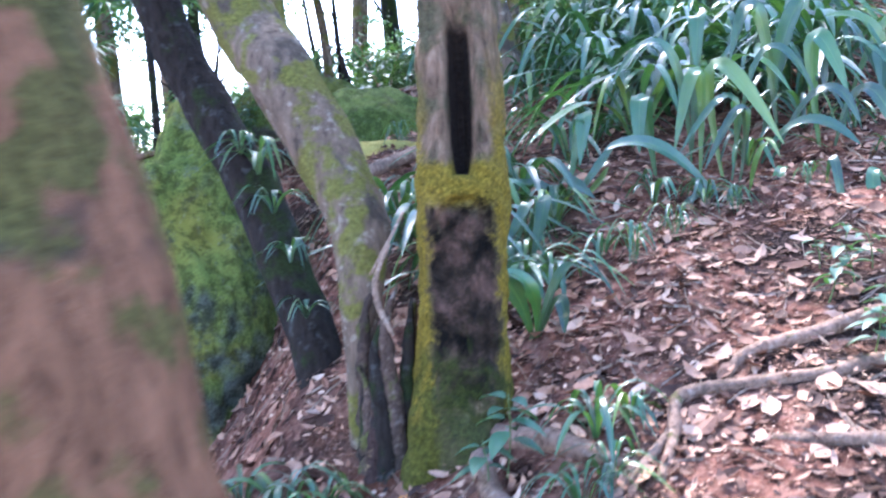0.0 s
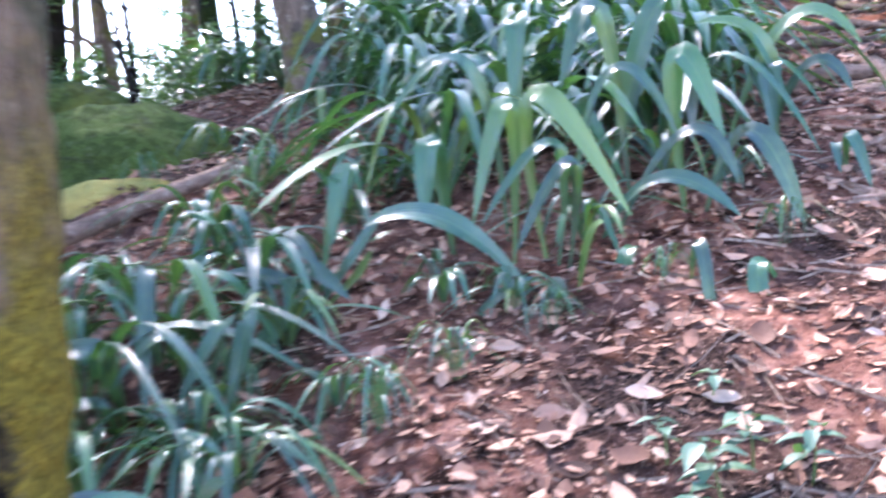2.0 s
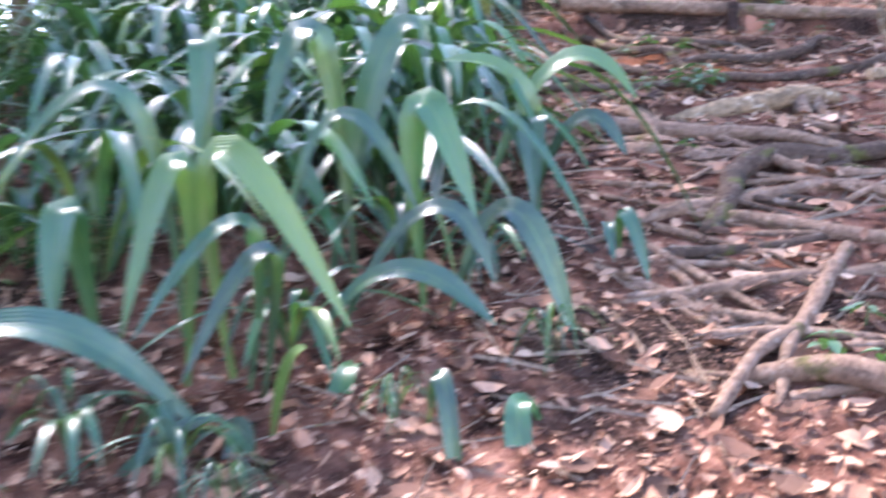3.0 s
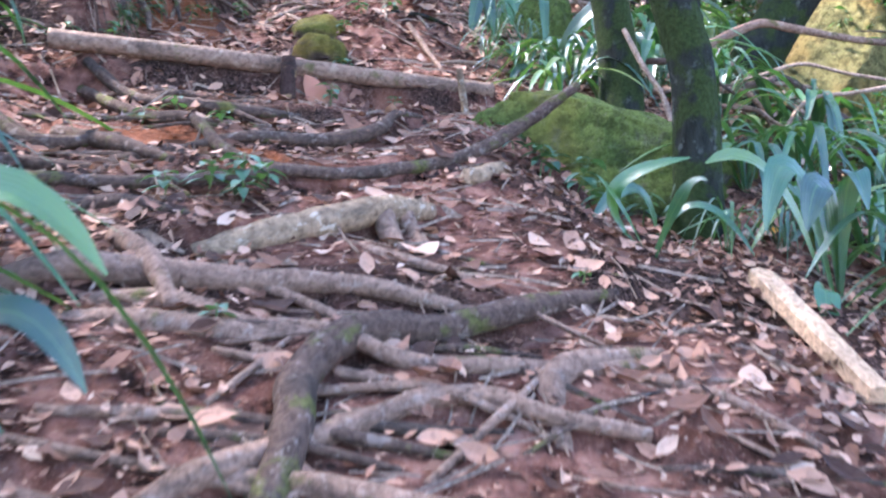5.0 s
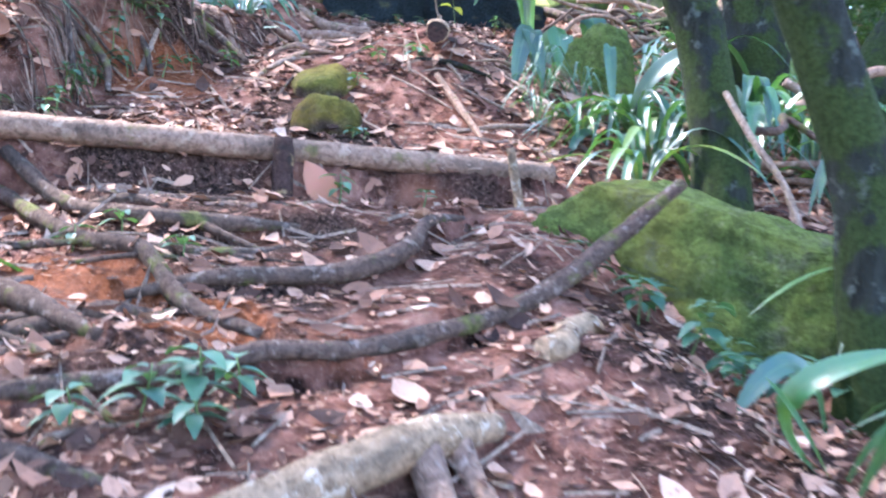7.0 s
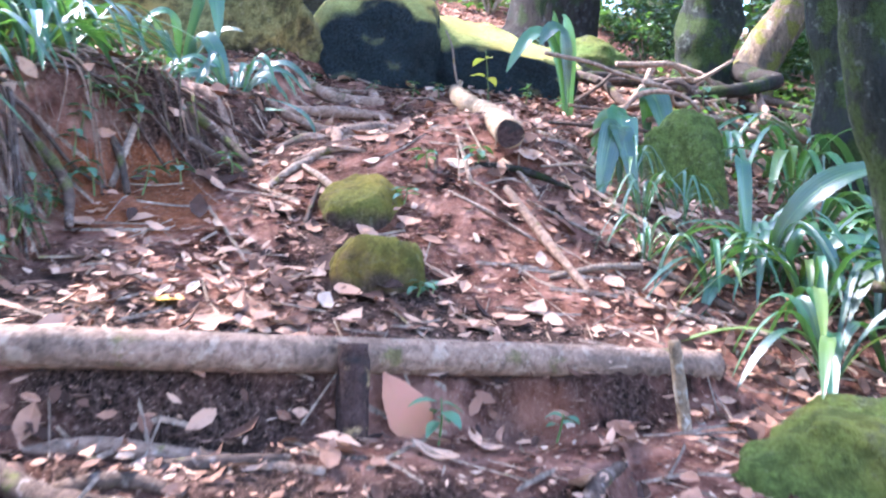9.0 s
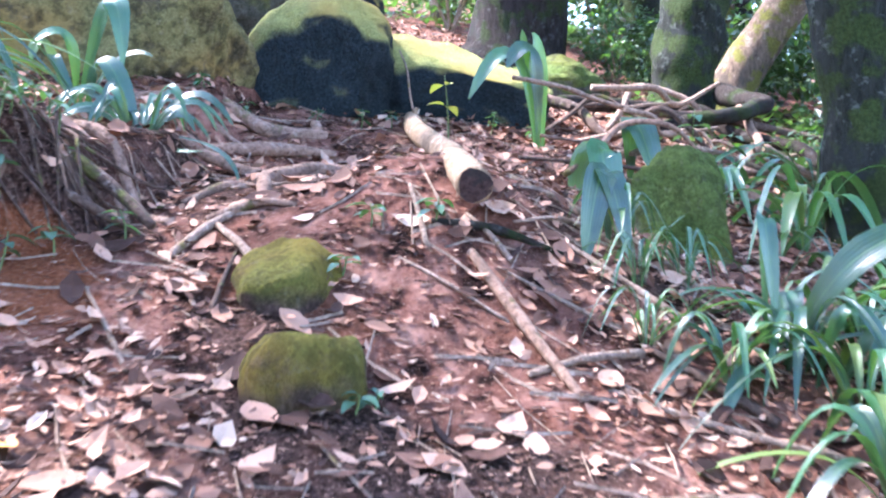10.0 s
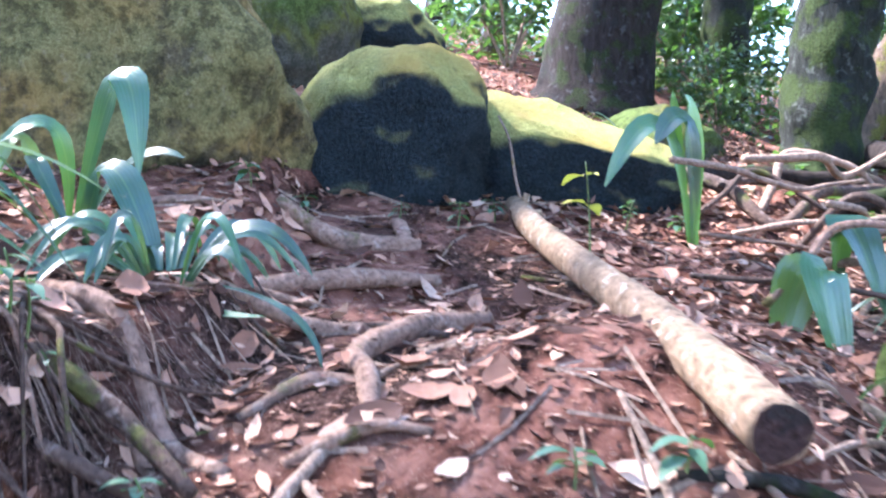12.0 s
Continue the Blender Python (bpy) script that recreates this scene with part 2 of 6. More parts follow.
LOG_BROWN = bark_material("brown_log_bark", (0.21, 0.135, 0.095), (0.12, 0.10, 0.04), 0.1, 0.35, (0.36, 0.27, 0.2), (1, 1, 1), 12)
CUT_WOOD = bark_material("cut_wood", (0.50, 0.33, 0.20), (0.3, 0.2, 0.1), 0.0, 0.2, None, (1, 1, 1), 20)
CUT_DARK = bark_material("rotten_cut_wood", (0.05, 0.03, 0.025), (0.3, 0.2, 0.1), 0.1, 0.6, None, (1, 1, 1), 20)
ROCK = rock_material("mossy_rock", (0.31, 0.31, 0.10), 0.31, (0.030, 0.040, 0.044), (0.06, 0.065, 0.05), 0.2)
ROCK_OLIVE = rock_material("olive_lichen_rock", (0.25, 0.22, 0.085), 1.0, (0.10, 0.085, 0.055), (0.52, 0.42, 0.28), 0.8)
# Lighter copy of ROCK_GREEN: the sky's light on the tall boulder is coloured in.
ROCK_GREEN_LIT = rock_material("lit_green_mossy_rock", (0.18, 0.225, 0.052), 0.62, (0.13, 0.15, 0.12), (0.45, 0.45, 0.38), 0.8)
ROCK_GREEN = rock_material("green_mossy_rock", (0.098, 0.134, 0.033), 0.7, (0.12, 0.122, 0.10))
STONE = rock_material("mossy_stone", (0.15, 0.14, 0.03), 0.45, (0.12, 0.075, 0.06))
STRAP = leaf_material("strap_leaf", [(0.0, (0.005, 0.026, 0.016)), (0.5, (0.013, 0.062, 0.030)), (0.85, (0.028, 0.10, 0.027)), (1.0, (0.13, 0.17, 0.03))], 0.33, 0.2, 0.75, pleats=True)
SPRIG = leaf_material("sprig_leaf", [(0.0, (0.025, 0.075, 0.045)), (1.0, (0.06, 0.13, 0.07))], 0.5, 0.2, 0.4)
CROWN = leaf_material("crown_leaf", [(0.0, (0.015, 0.04, 0.018)), (0.6, (0.035, 0.08, 0.032)), (1.0, (0.10, 0.14, 0.04))], 0.34, 0.3, 0.7, False)
STEM = leaf_material("green_stem", [(0.0, (0.06, 0.11, 0.03)), (1.0, (0.12, 0.16, 0.05))], 0.5, 0.1, 0.4)
PINK_LEAF = leaf_material("pinkish_dead_leaf", [(0.0, (0.30, 0.125, 0.08)), (1.0, (0.33, 0.14, 0.09))], 0.75, 0.05, 0.15)
YELLOW = leaf_material("yellow_leaf", [(0.0, (0.34, 0.30, 0.05)), (1.0, (0.42, 0.36, 0.10))], 0.5, 0.3, 0.4)
ORANGE = leaf_material("orange_leaf", [(0.0, (0.42, 0.13, 0.025)), (1.0, (0.52, 0.24, 0.03))], 0.55, 0.15, 0.3)
LITTER = dead_leaf_material("leaf_litter", False)
DEAD = dead_leaf_material("dead_leaf", True)
TWIG = bark_material("twig_bark", (0.26, 0.18, 0.13), (0.2, 0.15, 0.05), 0.0, 0.3, (0.45, 0.36, 0.28), (1, 1, 1), 20)


# ---- shapes ----
def mesh_of(name, verts, faces, mat, smooth=True):
    me = bpy.data.meshes.new(name)
    me.from_pydata([tuple(map(float, v)) for v in verts], [], faces)
    me.materials.append(mat)
    if smooth:
        me.shade_smooth()
    return me


def whole(name, me, label, category, group="", kind=""):
    return tagged(new(name, me), label, category, group, kind)


def thing(name, loc, label, category, group="", kind=""):
    ob = new(name)
    ob.location = loc
    ob.empty_display_size = 0.05
    return tagged(ob, label, category, group, kind)


def part(name, me, parent, label=""):
    ob = new(name, me)
    ob.parent = parent
    if label:
        ob["label"] = label
    return ob


def sstep(a, b, v):
    t = np.clip((v - a) / (b - a), 0.0, 1.0)
    return t * t * (3 - 2 * t)


_wave = np.random.RandomState(5)
WAVES = [(_wave.uniform(0, 6.28), k, _wave.uniform(0, 6.28), a) for k, a in ((1.3, 0.02), (2.1, 0.02), (3.4, 0.016), (5.3, 0.013), (8.2, 0.01), (13, 0.007), (19, 0.005), (27, 0.004)) for _ in range(2)]


# roots that hold back a small step of earth, each from one end to the other: points, and the drop below it
STEPS = [([(4.6, 8.8), (4.7, 8.68), (4.85, 8.43)], 0.05), ([(4.2, 9.05), (4.45, 8.5), (4.7, 8.35), (4.92, 8.27)], 0.08), ([(4.16, 9.02), (4.25, 8.45), (4.31, 7.95), (4.38, 7.66)], 0.08),
         ([(4.2, 8.1), (4.42, 7.97), (4.85, 7.87), (5.1, 7.9), (5.55, 8.10)], 0.10), ([(3.85, 8.55), (3.93, 8.15), (4.0, 7.8)], 0.07), ([(3.2, 7.92), (3.75, 7.71), (4.1, 7.56), (4.53, 7.44), (4.95, 7.40)], 0.11),
         ([(3.68, 7.10), (3.9, 7.05), (4.2, 7.02), (4.6, 7.01)], 0.09), ([(3.0, 7.12), (3.44, 6.95), (3.70, 6.78), (4.18, 6.36)], 0.08), ([(3.52, 6.30), (3.76, 6.36), (4.35, 6.28), (4.70, 6.24)], 0.08),
         ([(2.95, 6.1), (3.42, 6.12), (3.80, 6.05), (4.08, 5.68)], 0.05), ([(2.76, 5.16), (2.95, 4.95), (3.20, 4.64), (3.4, 4.3)], 0.06), ([(6.55, 10.95), (6.95, 10.86), (7.25, 10.75)], 0.06), ([(6.38, 10.2), (6.52, 10.38), (6.80, 10.42), (7.08, 10.40)], 0.05),
         ([(4.05, 9.1), (5.1, 8.6), (6.1, 8.12)], 0.09)]


def earth_steps(x, y):
    """Soil heaped above those roots and washed out below them."""
    z = np.zeros(np.shape(x))
    for line, drop in STEPS:
        near, side = np.full(np.shape(x), 9.0), np.zeros(np.shape(x))
        for (ax, ay), (bx, by) in zip(line, line[1:]):
            ln = math.hypot(bx - ax, by - ay)
            ux, uy = (bx - ax) / ln, (by - ay) / ln
            t = np.clip((x - ax) * ux + (y - ay) * uy, 0, ln)
            d = np.hypot(x - ax - t * ux, y - ay - t * uy)
            sg = (ux * (y - ay) - uy * (x - ax)) * (1 if ux * 0.32 - 0 * uy - uy * 0.148 > 0 else -1)
            side = np.where(d < near, sg, side)
            near = np.minimum(d, near)
        z = z + drop * np.where(side > 0, 0.35 * np.exp(-near / 0.14), -0.65 * sstep(0.0, 0.04, near) * np.exp(-near / 0.13))
    return z


def gz(x, y, rough=True):
    """Height of the ground: a steep hillside with a bank above the path and a drop below it."""
    x, y = np.asarray(x, float), np.asarray(y, float)
    px, py = 4 + 30 * np.tanh((x - 4) / 30), 7 + 30 * np.tanh((y - 7) / 30)
    z = -0.62 + 0.148 * px + 0.32 * py
    z = z + 0.55 * np.exp(-(x ** 2 + (y - 0.3) ** 2) / 3.4)
    z = z - 0.5 * np.log1p(np.exp((np.minimum(y, 40) - 10.2) * 3)) / 3 * (1 - sstep(1.2, 4.0, x))     # crest of the slope
    z = z - 0.4 * np.log1p(np.exp((-np.maximum(x, -25) - 2.2) * 3)) / 3                                # falls away beyond the first boulder
    a, b = 0.72 * x + 0.69 * y, 0.69 * x - 0.72 * y
    foot = -3.72 + 0.52 * sstep(10.5, 11.7, a)
    z = z + (0.42 - 0.22 * sstep(10.9, 11.7, a)) * sstep(0.04, 0.24, foot - b + 0.05 * np.sin(7 * a) + 0.03 * np.sin(17 * a + 1)) * sstep(9.6, 10.2, a) * (1 - sstep(14, 17, a))      # bank
    z = z - 0.35 * sstep(-0.7, 1.0, b) * sstep(6.5, 8, a)                                 # drop below the path
    z = z + 0.30 * np.exp(-((x - 6.85) ** 2 + (y - 9.65) ** 2) / 0.36)                     # mound under the long log
    z = z - 1.35 * sstep(-0.55, -2.1, x) * np.exp(-((y - 5.0) / 2.5) ** 2)                 # hollow beside the boulder
    z = z - 0.20 * np.exp(-((x - 5.75) / 0.36) ** 2 - ((y - 6.9) / 0.5) ** 2)             # washed-out foot of the mossy slab
    z = z - 0.32 * np.exp(-((x + 0.55) / 0.55) ** 2 - ((y - 3.45) / 0.7) ** 2)            # gully under the first trees
    n = 0.41 * (x - 5.1) + 0.91 * (y - 8.55)
    s = 0.91 * (x - 5.1) - 0.41 * (y - 8.55)
    z = z + 0.06 * sstep(-0.03, 0.05, n) * (1 - sstep(0.1, 1.0, n)) * sstep(-1.6, -1.2, s) * (1 - sstep(1.0, 1.25, s))   # earth held by the log step
    z = z + earth_steps(x, y)
    if rough:
        for d, k, p, amp in WAVES:
            z = z + 0.6 * amp * np.sin(k * (x * np.cos(d) + y * np.sin(d)) + p + 0.6 * np.sin(0.7 * k * (y * np.cos(d) - x * np.sin(d))))
    return z


def g3(x, y, up=0.0):
    return Vector((x, y, float(gz(x, y)) + up))


def spline(pts, vals, gap):
    """Catmull-Rom through pts; vals (radii) go along."""
    p = [Vector(q) for q in pts]
    p = [p[0] * 2 - p[1]] + p + [p[-1] * 2 - p[-2]]
    v = [vals[0]] + list(vals) + [vals[-1]]
    out, ov = [], []
    for i in range(1, len(p) - 2):
        n = max(2, int((p[i + 1] - p[i]).length / gap))
        for k in range(n):
            t = k / n
            a, b, c, d = p[i - 1], p[i], p[i + 1], p[i + 2]
            out.append(0.5 * (2 * b + (c - a) * t + (2 * a - 5 * b + 4 * c - d) * t * t + (3 * b - a - 3 * c + d) * t ** 3))
            ov.append(v[i] + (v[i + 1] - v[i]) * t)
    out.append(p[-2])
    ov.append(v[-2])
    return out, ov


def tube(pts, radii, sides=10, gap=None, rough=0.12, lump=6.0, shape=None, caps=True):
    """A round body along a curve, with uneven girth. shape(angle, t, centre) gives a factor of its own."""
    gap = gap or max(0.02, 0.8 * max(radii))
    c, r = spline(pts, radii, gap)
    verts, faces = [], []
    side = None
    for i, (q, w) in enumerate(zip(c, r)):
        t = (c[min(i + 1, len(c) - 1)] - c[max(i - 1, 0)]).normalized()
        if side is None:
            side = t.cross(Vector((0, 0, 1)) if abs(t.z) < 0.8 else Vector((0, 1, 0))).normalized()
        side = (side - t * side.dot(t)).normalized()
        other = t.cross(side)
        for k in range(sides):
            an = 2 * math.pi * k / sides
            d = side * math.cos(an) + other * math.sin(an)
            f = 1 + rough * (noise.noise((q + d * w) * lump) + 0.5 * noise.noise((q + d * w) * lump * 3.1))
            if shape:
                f *= shape(math.atan2(d.y, d.x), i / (len(c) - 1), q)
            verts.append(q + d * w * f)
    for i in range(len(c) - 1):
        for k in range(sides):
            k2 = (k + 1) % sides
            faces.append((i * sides + k, i * sides + k2, (i + 1) * sides + k2, (i + 1) * sides + k))
    if caps:
        faces.append(tuple(reversed(range(sides))))
        faces.append(tuple(range((len(c) - 1) * sides, len(c) * sides)))
    return verts, faces


def disc(centre, normal, radius, sides=14, thick=0.004):
    n = Vector(normal).normalized()
    s = n.orthogonal().normalized()
    o = n.cross(s)
    rim = [[Vector(centre) + n * h + (s * math.cos(a) + o * math.sin(a)) * radius * (1 + 0.08 * math.sin(3 * a)) for a in [2 * math.pi * k / sides for k in range(sides)]] for h in (0, thick)]
    v = rim[0] + rim[1]
    f = [tuple(range(sides, 2 * sides)), tuple(reversed(range(sides)))] + [(k, (k + 1) % sides, sides + (k + 1) % sides, sides + k) for k in range(sides)]
    return v, f


def rock_mesh(name, size, seed, mat, turn=0.0, flat=0.0, cuts=(), sub=5, rough=0.10):
    """A boulder: a sphere cut by planes (normal, distance), softened and roughened; its base at z = 0."""
    bm = bmesh.new()
    bmesh.ops.create_icosphere(bm, subdivisions=sub, radius=1.0)
    off = Vector((seed * 7.3, seed * 3.1, seed * 1.7))
    for v in bm.verts:
        p = v.co.copy()
        p *= 1 + 0.22 * noise.noise(p * 0.9 + off)
        for n, d in cuts:
            n = Vector(n).normalized()
            e = p.dot(n) - d
            if e > 0:
                p -= n * e * 0.92
        p *= 1 + rough * noise.noise(p * 2.3 + off) + rough * 0.45 * noise.noise(p * 6 + off) + rough * 0.2 * noise.noise(p * 15 + off)
        v.co = Vector((p.x * size[0], p.y * size[1], p.z * size[2]))
    bmesh.ops.rotate(bm, verts=bm.verts, cent=(0, 0, 0), matrix=Matrix.Rotation(turn, 3, "Z"))
    me = bpy.data.meshes.new(name)
    bm.to_mesh(me)
    bm.free()
    me.materials.append(mat)
    me.shade_smooth()
    return me


# ---- ground ----
def axis(lo, hi, d, far):
    mid = list(np.arange(lo, hi + d / 2, d))
    out, s = [], d
    while not out or out[-1] < far:
        s *= 1.22
        out.append((out[-1] if out else 0) + s)
    return np.array([lo - o for o in reversed(out)] + mid + [hi + o for o in out])


def build_ground():
    xs, ys = axis(-2.6, 10.5, 0.035, 900), axis(1.0, 13.5, 0.035, 900)
    X, Y = np.meshgrid(xs, ys)
    Z = gz(X, Y)
    nx, ny = len(xs), len(ys)
    me = bpy.data.meshes.new("ground")
    idx = np.arange(nx * ny).reshape(ny, nx)
    quads = np.stack([idx[:-1, :-1], idx[:-1, 1:], idx[1:, 1:], idx[1:, :-1]], -1).reshape(-1, 4)
    me.from_pydata(np.stack([X, Y, Z], -1).reshape(-1, 3).tolist(), [], quads.tolist())
    me.materials.append(SOIL)
    me.shade_smooth()
    whole("ground", me, "steep reddish-brown forest soil with humus and crumbs", "ground", kind="structure")


build_ground()


# ---- leaves and crowns ----
def strap_mesh(base, mid, tip, width, facing=(-0.35, -0.6, 0.75), n=12):
    """A long arching pleated leaf through three points."""
    b, m, t = Vector(base), Vector(mid), Vector(tip)
    c = m * 2 - (b + t) * 0.5
    verts, faces = [], []
    F = Vector(facing)
    for i in range(n + 1):
        s = i / n
        p = b * (1 - s) ** 2 + c * 2 * s * (1 - s) + t * s * s
        d = ((c - b) * (1 - s) + (t - c) * s).normalized()
        side = d.cross(F)
        side = side.normalized() if side.length > 0.05 else Vector((1, 0, 0))
        up = side.cross(d)
        w = width * 0.5 * (0.16 + 0.84 * math.sin(math.pi * min(1, s * 1.01) ** 1.45) ** 0.75) if s < 0.97 else width * 0.04
        w *= 1 + 0.06 * math.sin(9 * s + width * 90)
        for k, u in enumerate((-1, -0.5, 0, 0.5, 1)):
            lift = (0.26 * abs(u) + (0.05 if k in (1, 3) else 0.0) + 0.04 * math.sin(11 * s + k)) * w
            verts.append(p + side * w * u + up * lift)
    for i in range(n):
        for k in range(4):
            q = i * 5 + k
            faces.append((q, q + 1, q + 6, q + 5))
    me = mesh_of("leaf", verts, faces, STRAP)
    across = me.attributes.new("across", "FLOAT", "POINT")
    across.data.foreach_set("value", [u for _ in range(n + 1) for u in (-1.0, -0.5, 0.0, 0.5, 1.0)])
    return me


def strap_plant(base, label, group="strap-leaved plants"):
    return thing("broad_leaf_plant", base, label, "plant", group)


def strap(plant, base, mid, tip, width):
    o = plant.location
    part("leaf", strap_mesh(Vector(base) - o, Vector(mid) - o, Vector(tip) - o, width), plant)


def clump(base, seed, leaves, height, reach, width, label, group="strap-leaved plants", narrow=False):
    """A rosette of arching leaves of random droop."""
    rnd = random.Random(seed)
    pl = strap_plant(base, label, group)
    for i in range(leaves):
        az = 2 * math.pi * (i / leaves) + rnd.uniform(-0.5, 0.5)
        r = reach * rnd.uniform(0.5, 1.1)
        h = height * rnd.uniform(0.55, 1.1)
        d = Vector((math.cos(az), math.sin(az), 0))
        b = d * 0.02 + Vector((0, 0, -0.03))
        part("leaf", strap_mesh(b, d * r * rnd.uniform(0.34, 0.55) + Vector((0, 0, h)), d * r * 1.1 + Vector((0, 0, h * rnd.uniform(-0.3, 0.55))), width * rnd.uniform(0.7, 1.2), (d.x * 0.2 + rnd.uniform(-0.3, 0.3), d.y * 0.2 + rnd.uniform(-0.3, 0.3), 1.0)), pl)
    return pl


def leaf_cloud(name, seed, n, clumps, leaf, mat, shell=0.55, flat=0.75):
    """Many small folded leaves gathered in uneven clumps inside a unit ball."""
    rs = np.random.RandomState(seed)
    cen = rs.normal(size=(clumps, 3))
    cen /= np.linalg.norm(cen, axis=1)[:, None]
    cen *= (rs.uniform(shell, 1.0, clumps))[:, None]
    cen[:, 2] *= flat
    rad = rs.uniform(0.14, 0.36, clumps)
    k = rs.randint(0, clumps, n)
    p = cen[k] + rs.normal(size=(n, 3)) * rad[k][:, None] * 0.6
    d = rs.normal(size=(n, 3)) + np.array([0, 0, -0.25])
    d /= np.linalg.norm(d, axis=1)[:, None]
    s = np.cross(d, rs.normal(size=(n, 3)) * 0.5 + np.array([0, 0, 1.0]))
    s /= np.linalg.norm(s, axis=1)[:, None] + 1e-6
    up = np.cross(s, d)
    L = leaf * rs.uniform(0.6, 1.4, n)[:, None]
    quad = np.stack([p, p + d * L * 0.5 + s * L * 0.24 + up * L * 0.08, p + d * L, p + d * L * 0.5 - s * L * 0.24 + up * L * 0.08], 1).reshape(-1, 3)
    i = np.arange(n)[:, None] * 4
    f = np.concatenate([i + np.array([0, 1, 2]), i + np.array([0, 2, 3])], 0)
    me = bpy.data.meshes.new(name)
    me.from_pydata(quad.tolist(), [], f.tolist())
    me.materials.append(mat)
    return me


CROWNS = [leaf_cloud("crown", 10 + i, 3600, 34, 0.075, CROWN) for i in range(4)]
BUSHES = [leaf_cloud("foliage", 30 + i, 2200, 26, 0.10, CROWN, 0.35, 0.8) for i in range(3)]


def tree(pts, radii, mat, label, crown=None, limbs=(), sides=14, rough=0.12, lump=5.0, shape=None, name="tree", gap=None):
    """trunk through pts, limbs as (points, radii), crown as ((x, y, z), (sx, sy, sz), which)."""
    o = Vector(pts[0])
    tr = thing(name, o, label, "tree", "forest trees")
    v, f = tube([Vector(p) - o for p in pts], radii, sides, gap, rough, lump, shape and (lambda a, t, q: shape(a, t, q + o)))
    me = mesh_of("trunk", v, f, mat)
    part("trunk", me, tr)
    for lp, lr in limbs:
        v, f = tube([Vector(p) - o for p in lp], lr, 7, None, 0.12, 8)
        part("limb", mesh_of("limb", v, f, mat), tr)
    if crown:
        c, s, w = crown
        ob = part("crown", CROWNS[w % 4], tr, "uneven crown of small dark green leaves")
        ob.location, ob.scale = Vector(c) - o + Vector((0, 0, 0.8)), Vector(s) * 0.8
        ob.rotation_euler = (0, 0, w * 1.3)
    return tr


def forest_tree(x, y, h, r, seed, mat, low=0.45, spread=1.6):
    """A whole slim tree at some distance: trunk, four limbs, crown."""
    rnd = random.Random(seed)
    b = g3(x, y, -0.15)
    lx, ly = rnd.uniform(-0.12, 0.12) * h, rnd.uniform(-0.12, 0.12) * h
    pts = [b, b + Vector((lx * 0.2 + rnd.uniform(-0.1, 0.1), ly * 0.2, h * 0.33)), b + Vector((lx * 0.6, ly * 0.6 + rnd.uniform(-0.1, 0.1), h * 0.66)), b + Vector((lx, ly, h))]
    limbs = []
    for i in range(4):
        k = rnd.uniform(low, 0.95)
        s = b + Vector((lx * k, ly * k, h * k))
        an = rnd.uniform(0, 6.28)
        ln = h * rnd.uniform(0.15, 0.28)
        e = Vector((math.cos(an), math.sin(an), rnd.uniform(0.2, 0.8))) * ln
        limbs.append(([s, s + e * 0.5 + Vector((0, 0, 0.05)), s + e], [r * 0.35, r * 0.22, r * 0.08]))
    return tree(pts, [r * 1.35, r, r * 0.8, r * 0.35], mat, "slim forest tree with mottled bark on the hillside", (tuple(b + Vector((lx, ly, h * 0.98))), (spread, spread, spread * 0.8), seed), limbs, 10)


def sprig(base, seed, leaves, height, size, label="low seedling with pairs of oval green leaves"):
    """A low seedling: thin stem, oval leaves."""
    rnd = random.Random(seed)
    pl = thing("seedling", base, label, "plant", "seedlings")
    lean = Vector((rnd.uniform(-0.3, 0.3), rnd.uniform(-0.4, 0.1), 1.0)) * height
    v, f = tube([(0, 0, -0.03), tuple(lean * 0.5 + Vector((0.01, 0, 0))), tuple(lean)], [0.004, 0.003, 0.002], 5, 0.03, 0.05)
    part("stem", mesh_of("stem", v, f, STEM), pl)
    for i in range(leaves):
        k = 0.35 + 0.65 * (i // 2 + 1) / (leaves // 2 + 0.5)
        az = i * math.pi + (i // 2) * 1.3 + rnd.uniform(-0.4, 0.4)
        d = Vector((math.cos(az), math.sin(az), rnd.uniform(-0.25, 0.35)))
        s = lean * min(k, 1.0)
        L = size * rnd.uniform(0.7, 1.2)
        side = d.cross(Vector((0, 0, 1))).normalized()
        verts, faces = [], []
        for j in range(7):
            t = j / 6
            w = L * 0.27 * math.sin(math.pi * t ** 0.8) + 0.001
            p = s + d * L * (0.1 + t) + Vector((0, 0, -0.35 * L * t * t))
            verts += [p - side * w + Vector((0, 0, w * 0.3)), p, p + side * w + Vector((0, 0, w * 0.3))]
        for j in range(6):
            q = j * 3
            faces += [(q, q + 1, q + 4, q + 3), (q + 1, q + 2, q + 5, q + 4)]
        part("leaf", mesh_of("leaf", verts, faces, SPRIG), pl)
    return pl


def bush(x, y, s, which, label="leafy undergrowth shrub in broken light"):
    b = g3(x, y, -0.05)
    rnd = random.Random(which * 13 + int(x * 10))
    bu = thing("shrub", b, label, "shrub", "shrubs")
    for i in range(4):
        an = rnd.uniform(0, 6.28)
        e = Vector((math.cos(an) * 0.5 * s, math.sin(an) * 0.5 * s, s * rnd.uniform(0.7, 1.2)))
        v, f = tube([(0, 0, 0), tuple(e * 0.5 + Vector((0, 0, 0.1))), tuple(e)], [0.018 * s, 0.012 * s, 0.005], 6, 0.15, 0.1)
        part("stem", mesh_of("stem", v, f, TWIG), bu)
    ob = part("foliage", BUSHES[which % 3], bu)
    ob.location, ob.scale, ob.rotation_euler = (0, 0, s * 0.75), (s, s, s * 0.8), (0, 0, rnd.uniform(0, 6))
    return bu


